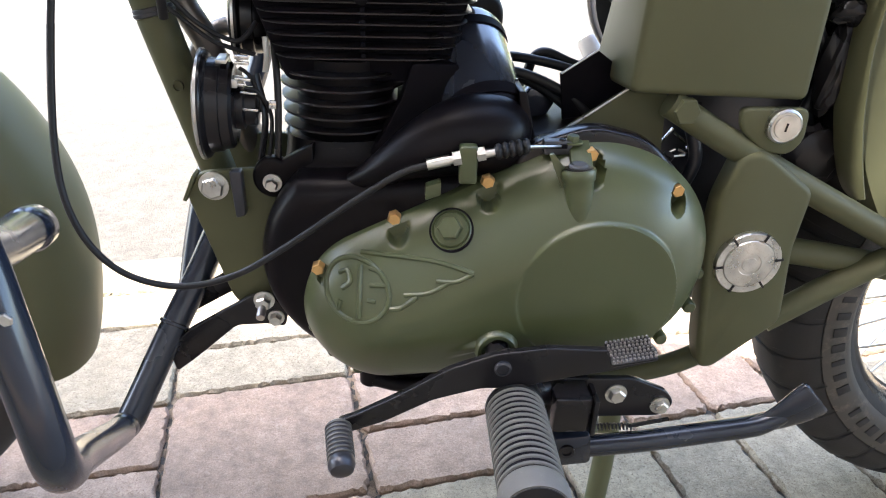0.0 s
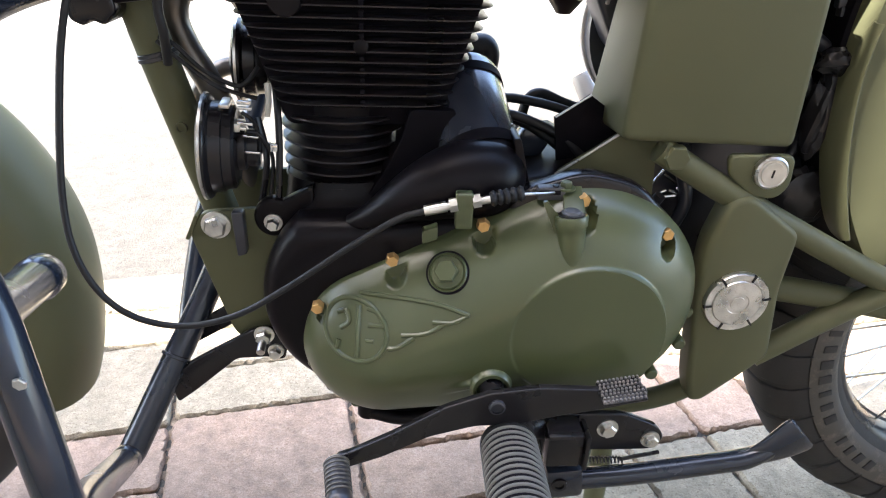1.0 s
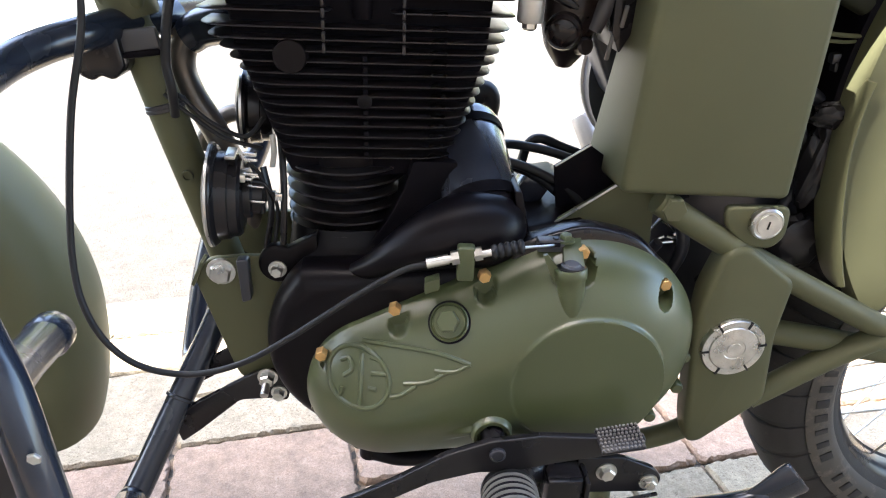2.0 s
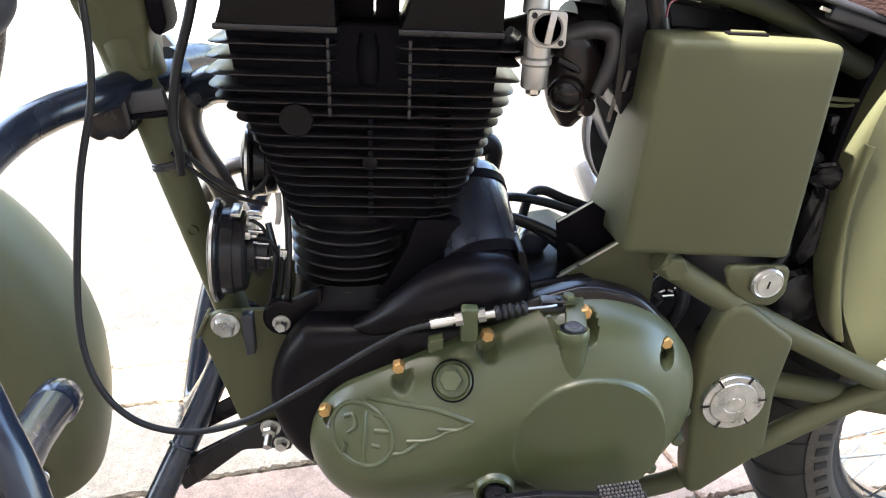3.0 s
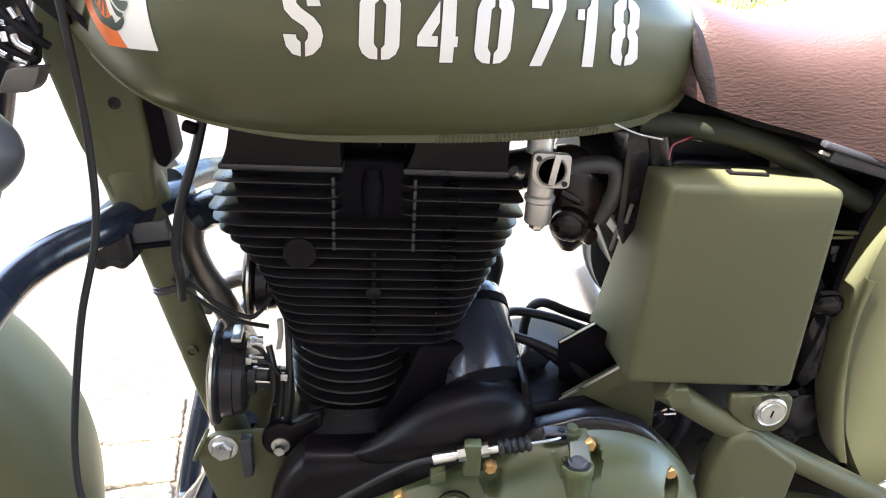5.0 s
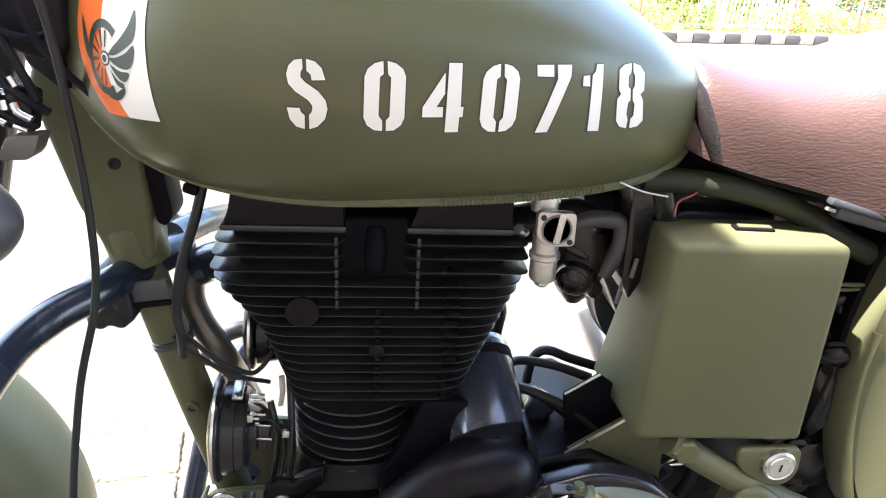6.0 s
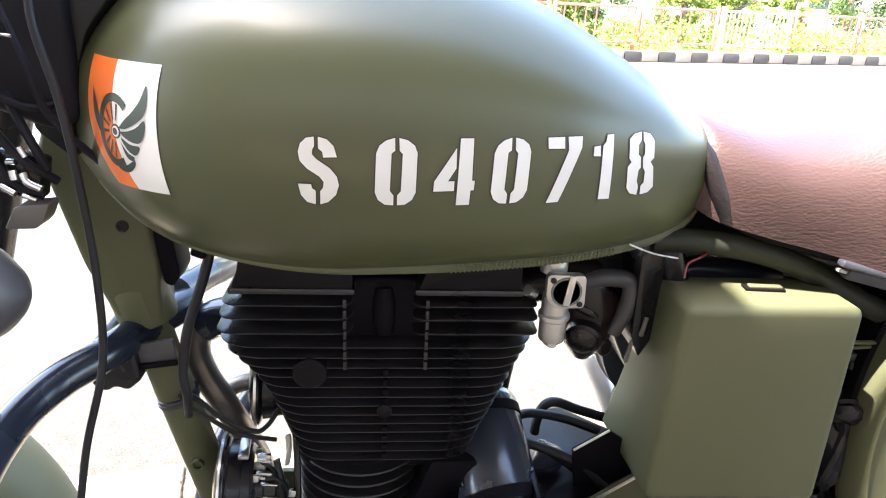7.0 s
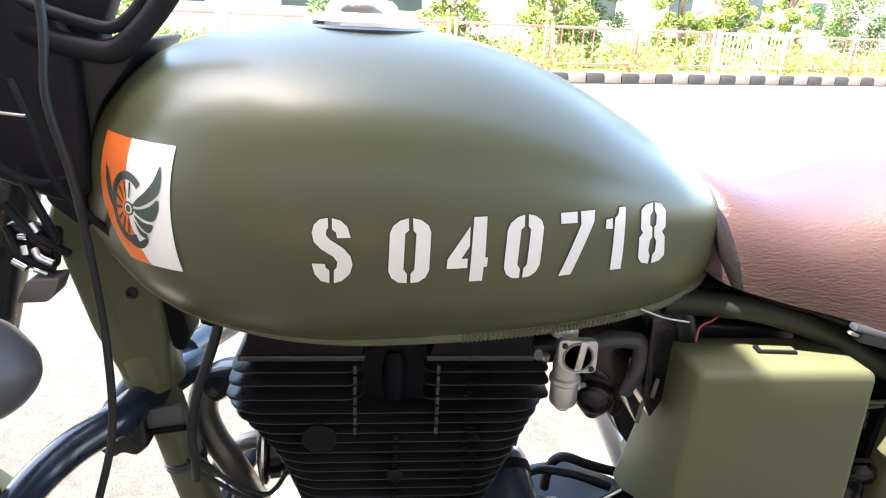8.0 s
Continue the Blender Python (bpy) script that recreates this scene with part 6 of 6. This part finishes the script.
part("cable_loom", tube([(0.02, -0.045, 1.052), (0.055, -0.056, 1.047), (0.084, -0.06, 1.041), (0.104, -0.06, 1.040), (0.122, -0.06, 1.053), (0.142, -0.06, 1.076), (0.165, -0.06, 1.11)], 0.0085, 16), LOOM, bike, "thick black cable loom")
part("cable_loom", tube([(0.04, -0.055, 1.072), (0.066, -0.06, 1.064), (0.087, -0.06, 1.058), (0.105, -0.06, 1.056), (0.121, -0.06, 1.067), (0.135, -0.06, 1.086)], 0.0045, 12), LOOM, bike)
part("loom_wire", tube([(0.04, -0.08, 1.02), (0.055, -0.085, 0.98), (0.062, -0.075, 0.94), (0.09, -0.06, 0.90)], 0.003, 8), LOOM, bike)
part("loom_wire", tube([(0.0, -0.08, 0.98), (0.03, -0.08, 0.955), (0.05, -0.07, 0.945), (0.066, -0.05, 0.950)], 0.003, 8), LOOM, bike)
part("cable_tie", tube([(0.020, -0.09, 1.0), (0.052, -0.09, 0.997)], 0.0012, 6, smooth=False), CREAM, bike)
part("reflector_bracket", plate([(0.032, 0.874), (0.057, 0.877), (0.051, 0.863), (0.045, 0.857), (0.022, 0.856)], -0.088, -0.068, 0.003, 0.003), WORN_PLATE, bike, "grey tapered bracket under the fork yoke")
part("bracket_block", block((0.036, 0.02, 0.034), pose(0.028, -0.060, 0.893, 0, 12, 0), 0.004), BLACK, bike, "dark clamp block under the yoke")
for pts, r in (([(0.030, -0.082, 0.907), (0.037, -0.084, 0.9075)], 0.0024), ([(0.040, -0.082, 0.918), (0.044, -0.083, 0.911)], 0.0026), ([(0.033, -0.083, 0.901), (0.034, -0.084, 0.894)], 0.0030), ([(0.041, -0.084, 0.899), (0.044, -0.086, 0.893), (0.053, -0.086, 0.888)], 0.0034), ([(0.024, -0.084, 0.889), (0.034, -0.086, 0.884)], 0.0028), ([(0.038, -0.084, 0.882), (0.048, -0.085, 0.879)], 0.0022)):
    part("lever_pivot_piece", tube(pts, r, 10), CHROME, bike, "bright metal pieces of the lever pivot")
for pts in ([(0.020, -0.075, 0.93), (0.036, -0.08, 0.912), (0.046, -0.08, 0.903), (0.058, -0.07, 0.89)], [(0.015, -0.07, 0.91), (0.030, -0.08, 0.890), (0.050, -0.078, 0.880)], [(0.030, -0.07, 0.955), (0.044, -0.078, 0.93), (0.054, -0.075, 0.90)]):
    part("loom_wire", tube(pts, 0.0035, 8), LOOM, bike, "black wire by the fork yoke")
indicator = part("indicator", tube([(-0.03, -0.13, 0.83), (-0.005, -0.13, 0.824), (0.025, -0.13, 0.822), (0.045, -0.13, 0.822), (0.054, -0.13, 0.822)], [0.045, 0.044, 0.036, 0.020, 0.004], 28), INDICATOR, bike, "dark rounded indicator shell")
part("indicator_lead", tube([(0.0, -0.13, 0.79), (0.004, -0.13, 0.75), (0.008, -0.13, 0.70)], 0.004, 8), RUBBER, indicator)


# ---- across the road ----
KTURN = radians(15.0)


def along_road(u, v, z):
    """u along the far kerb, v beyond it."""
    return (5.0 + u * math.cos(KTURN) - v * math.sin(KTURN), 12.28 + u * math.sin(KTURN) + v * math.cos(KTURN), z)


kerb = part("kerb", block((60, 0.25, 0.10), pose(*along_road(0, 0.16, 0.0), 0, 0, 15), 0.01), KERB_WHITE)
tagged(kerb, "far roadside kerb painted in black and white blocks", "kerb", kind="structure")
kb = block((0.37, 0.24, 0.185), pose(0, 0, 0), 0.015)
kmesh = finish("kerb_block", kb, KERB_WHITE)
kmesh2 = kmesh.copy()
kmesh2.materials.clear()
kmesh2.materials.append(KERB_BLACK)
for k in range(-40, 40):
    o = new("kerb_block", kmesh if k % 2 else kmesh2)
    o.parent = kerb
    o.matrix_world = pose(*along_road(k * 0.39, 0.12, 0.085), 0, 0, 15)

verge = part("verge", grid_mesh([[along_road(-40, 0.25, 0.12), along_road(40, 0.25, 0.12)], [along_road(-40, 14, 0.3), along_road(40, 14, 0.3)]])[0], LEAF)
tagged(verge, "sunlit grassy verge behind the kerb", "verge", kind="structure")


def leaf_cloud(bm, centre, size, count, leaf, rng):
    for _ in range(count):
        d = Vector((rng.gauss(0, 1), rng.gauss(0, 1), rng.gauss(0, 1))).normalized() * rng.random() ** 0.4
        c = Vector(centre) + Vector((d.x * size[0], d.y * size[1], d.z * size[2]))
        m = Matrix.Translation(c) @ Euler((rng.uniform(0, 6.3), rng.uniform(0, 6.3), rng.uniform(0, 6.3))).to_matrix().to_4x4()
        s = leaf * rng.uniform(0.6, 1.3)
        vs = [bm.verts.new(m @ Vector(p)) for p in ((0, -s, 0), (s * 0.5, 0, s * 0.15), (0, s, 0), (-s * 0.5, 0, s * 0.15))]
        bm.faces.new(vs)


rng = random.Random(5)
hedge = bmesh.new()
for k in range(260):
    u, v = rng.uniform(-16, 16), rng.uniform(0.45, 3.2)
    leaf_cloud(hedge, along_road(u, v, 0.25 + rng.uniform(0, 0.25)), (0.45, 0.4, 0.3), 90, 0.05, rng)
tagged(part("hedge", hedge, LEAF), "low sunlit roadside shrubs behind the fence", "shrubs", kind="stuff")


def fence_panel(u0, u1, mat, label, bars):
    f = tagged(new("fence"), label, "fence")
    f.location = along_road((u0 + u1) / 2, 0.75, 0.1)
    f.rotation_euler = (0, 0, KTURN)
    w = u1 - u0
    for x in (-w / 2 + 0.03, w / 2 - 0.03):
        part("post", block((0.06, 0.06, 0.95), pose(x, 0, 0.47), 0.006), mat, f)
    for z in (0.18, 0.86):
        part("rail", block((w - 0.12, 0.035, 0.05), pose(0, 0, z), 0.004), mat, f)
    for k in range(bars):
        part("bar", block((0.018, 0.018, 0.66), pose(-w / 2 + (k + 1) * w / (bars + 1), 0, 0.52), 0.0), mat, f)
    return f


u = -9.32
k = 0
while u < 9:
    w = 1.9
    pale = 2.3 < u < 2.9
    fence_panel(u, u + w, PALE_PAINT if pale else RED_PAINT, "pale painted metal railing panel" if pale else "faded red painted metal railing panel", 16 if pale else 7)
    u += w + 0.08
    k += 1


def tree(u, v, h, r, mat, label, clear=0.12, leaf=0.045, girth=1.0):
    t = tagged(new("tree"), label, "tree", "roadside trees")
    t.location = along_road(u, v, 0.12)
    lr = random.Random(int(u * 10 + 500))
    part("trunk", tube([(0, 0, -0.1), (0.05, 0.02, h * 0.3), (-0.03, 0.05, h * 0.6), (0.0, 0.0, h * 0.85)], [0.10 * girth, 0.08 * girth, 0.06 * girth, 0.02 * girth], 10), BARK, t)
    for k in range(5):
        a = lr.uniform(0, 6.3)
        part("limb", tube([(0, 0, h * (0.35 + 0.1 * k)), (r * 0.4 * math.cos(a), r * 0.4 * math.sin(a), h * (0.45 + 0.1 * k)), (r * 0.8 * math.cos(a), r * 0.8 * math.sin(a), h * (0.52 + 0.1 * k))], [0.04, 0.03, 0.01], 7), BARK, t)
    bm = bmesh.new()
    for k in range(34):
        a, q = lr.uniform(0, 6.3), lr.random() ** 0.6
        z = lr.uniform(clear, 1.0)
        rr = r * (1 - abs(z - 0.5)) * q
        leaf_cloud(bm, (rr * math.cos(a), rr * math.sin(a), h * z), (r * 0.28, r * 0.28, r * 0.22), 200, leaf, lr)
    part("crown", bm, mat, t)
    return t


for u, v, h, r, mat in ((-9.5, 2.2, 3.0, 1.3, LEAF), (-5.2, 2.4, 2.4, 1.0, LEAF_DARK), (-3.0, 1.8, 2.2, 0.8, LEAF), (-0.6, 2.0, 3.0, 0.9, LEAF), (1.0, 3.2, 3.2, 1.0, LEAF_DARK), (2.3, 1.7, 2.6, 0.7, LEAF), (4.6, 2.6, 1.6, 0.7, LEAF), (5.6, 1.9, 2.2, 0.6, LEAF), (8.2, 2.6, 3.0, 1.1, LEAF_DARK)):
    tree(u, v, h, r, mat, "small leafy roadside tree behind the railing")
# Tall trees added, crowns out of view, to darken the tank's reflections.
for u, v, h, r in ((-10.5, 4.6, 8.5, 2.6), (-4.6, 5.2, 9.0, 2.7), (0.4, 4.8, 8.0, 2.3), (6.4, 5.4, 9.0, 2.8), (13.0, 4.8, 8.5, 2.6)):
    tree(u, v, h, r, LEAF_DARK, "added tall street tree with its crown out of view", 0.36, 0.10, 1.7)


def far_building(u, v, w, d, h, floors):
    b = tagged(new("building"), "pale plastered building far across the road", "building")
    b.location = along_road(u, v, 0.1)
    b.rotation_euler = (0, 0, KTURN)
    part("wall", block((w, d, h), pose(0, 0, h / 2), 0.02), FAR_WALL, b)
    part("roof", block((w + 0.5, d + 0.5, 0.2), pose(0, 0, h + 0.1), 0.02), FAR_WALL, b)
    n = int(w // 3)
    for f in range(floors):
        for k in range(n):
            x = -w / 2 + (k + 0.5) * w / n
            wi = part("window", block((1.3, 0.1, 1.3), pose(x, -d / 2 - 0.03, 1.6 + f * 3.0), 0.01), FAR_WALL, b)
            part("pane", block((1.1, 0.04, 1.1), pose(x, -d / 2 - 0.075, 1.6 + f * 3.0), 0.0), GLASS_DARK, wi)


far_building(-8, 14, 16, 8, 6.6, 2)
far_building(12, 16, 14, 8, 9.6, 3)

# ---- paving slabs ----
rng = random.Random(3)


def slab_mesh(w, d, lr):
    """A worn cast slab, w by d, with chipped arrises; its top at z = 0."""
    bm = bmesh.new()
    base = []
    for a, b in (((-w / 2, -d / 2), (w / 2, -d / 2)), ((w / 2, -d / 2), (w / 2, d / 2)), ((w / 2, d / 2), (-w / 2, d / 2)), ((-w / 2, d / 2), (-w / 2, -d / 2))):
        cuts = max(8, int(math.hypot(a[0] - b[0], a[1] - b[1]) / 0.0075))
        for q in range(cuts):
            k = q / cuts
            base.append((a[0] + (b[0] - a[0]) * k + lr.uniform(-1, 1) * 0.0016, a[1] + (b[1] - a[1]) * k + lr.uniform(-1, 1) * 0.0016))
    corner = lr.uniform(0.965, 0.99)
    base = [(p[0] * corner, p[1] * corner) if abs(p[0]) > w * 0.485 and abs(p[1]) > d * 0.47 else p for p in base]
    top = [bm.verts.new((p[0] - math.copysign(0.003, p[0]) * lr.uniform(0.3, 2.0), p[1] - math.copysign(0.003, p[1]) * lr.uniform(0.3, 2.0), 0)) for p in base]
    rim = [bm.verts.new((p[0], p[1], -0.0045 - lr.random() * 0.003)) for p in base]
    low = [bm.verts.new((p[0], p[1], -0.03)) for p in base]
    bm.faces.new(top)
    n = len(base)
    for a, b in ((top, rim), (rim, low)):
        for k in range(n):
            bm.faces.new((a[k], a[(k + 1) % n], b[(k + 1) % n], b[k]))
    return bm


def lay_column(u0, u1, joints, tones):
    """One column of slabs between joints; tones: the v below which slabs are pink, and above which grey again."""
    for va, vb in zip(joints, joints[1:]):
        mid = (va + vb) / 2
        mat = PAVER_PINK if tones[0] < mid < tones[1] else PAVER_GREY
        lr = random.Random(int(u0 * 1000) * 7 + int(va * 1000))
        o = new("paving_slab", finish("paving_slab", slab_mesh(u1 - u0 - 0.007, vb - va - 0.007, lr), mat, 25))
        o.parent = pavement
        x, y = ground_point((u0 + u1) / 2, mid)
        o.matrix_world = pose(x, y, rng.uniform(-0.0025, 0.0015), rng.uniform(-0.4, 0.4), rng.uniform(-0.3, 0.3), 11 + rng.uniform(-0.6, 0.6))


BACK = [-2.23, -2.06, -1.89, -1.72, -1.55, -1.38, -1.21, -1.04, -0.87, -0.70, -0.53, -0.40]
for k in range(6):
    lay_column(-1.80 + 0.30 * k, -1.50 + 0.30 * k, BACK + [-0.27, -0.08, 0.056, 0.198, 0.442, 0.578, 0.728], (-0.35, 0.20))
lay_column(0.0, 0.30, BACK + [-0.225, -0.06, 0.212, 0.345, 0.478, 0.610, 0.735], (-0.35, 0.22))
lay_column(0.30, 0.585, BACK + [-0.235, -0.066, 0.062, 0.218, 0.350, 0.485, 0.612, 0.735], (-0.07, 0.22))
for a, b in ((0.585, 0.735), (0.735, 0.885), (0.885, 1.035)):
    lay_column(a, b, BACK + [-0.255, -0.016, 0.20, 0.345, 0.480, 0.612, 0.735], (-0.02, 0.21))
for k in range(7):
    lay_column(1.035 + 0.30 * k, 1.335 + 0.30 * k, BACK + [-0.23, -0.066, 0.062, 0.218, 0.350, 0.485, 0.612, 0.735], (0.06, 0.22))
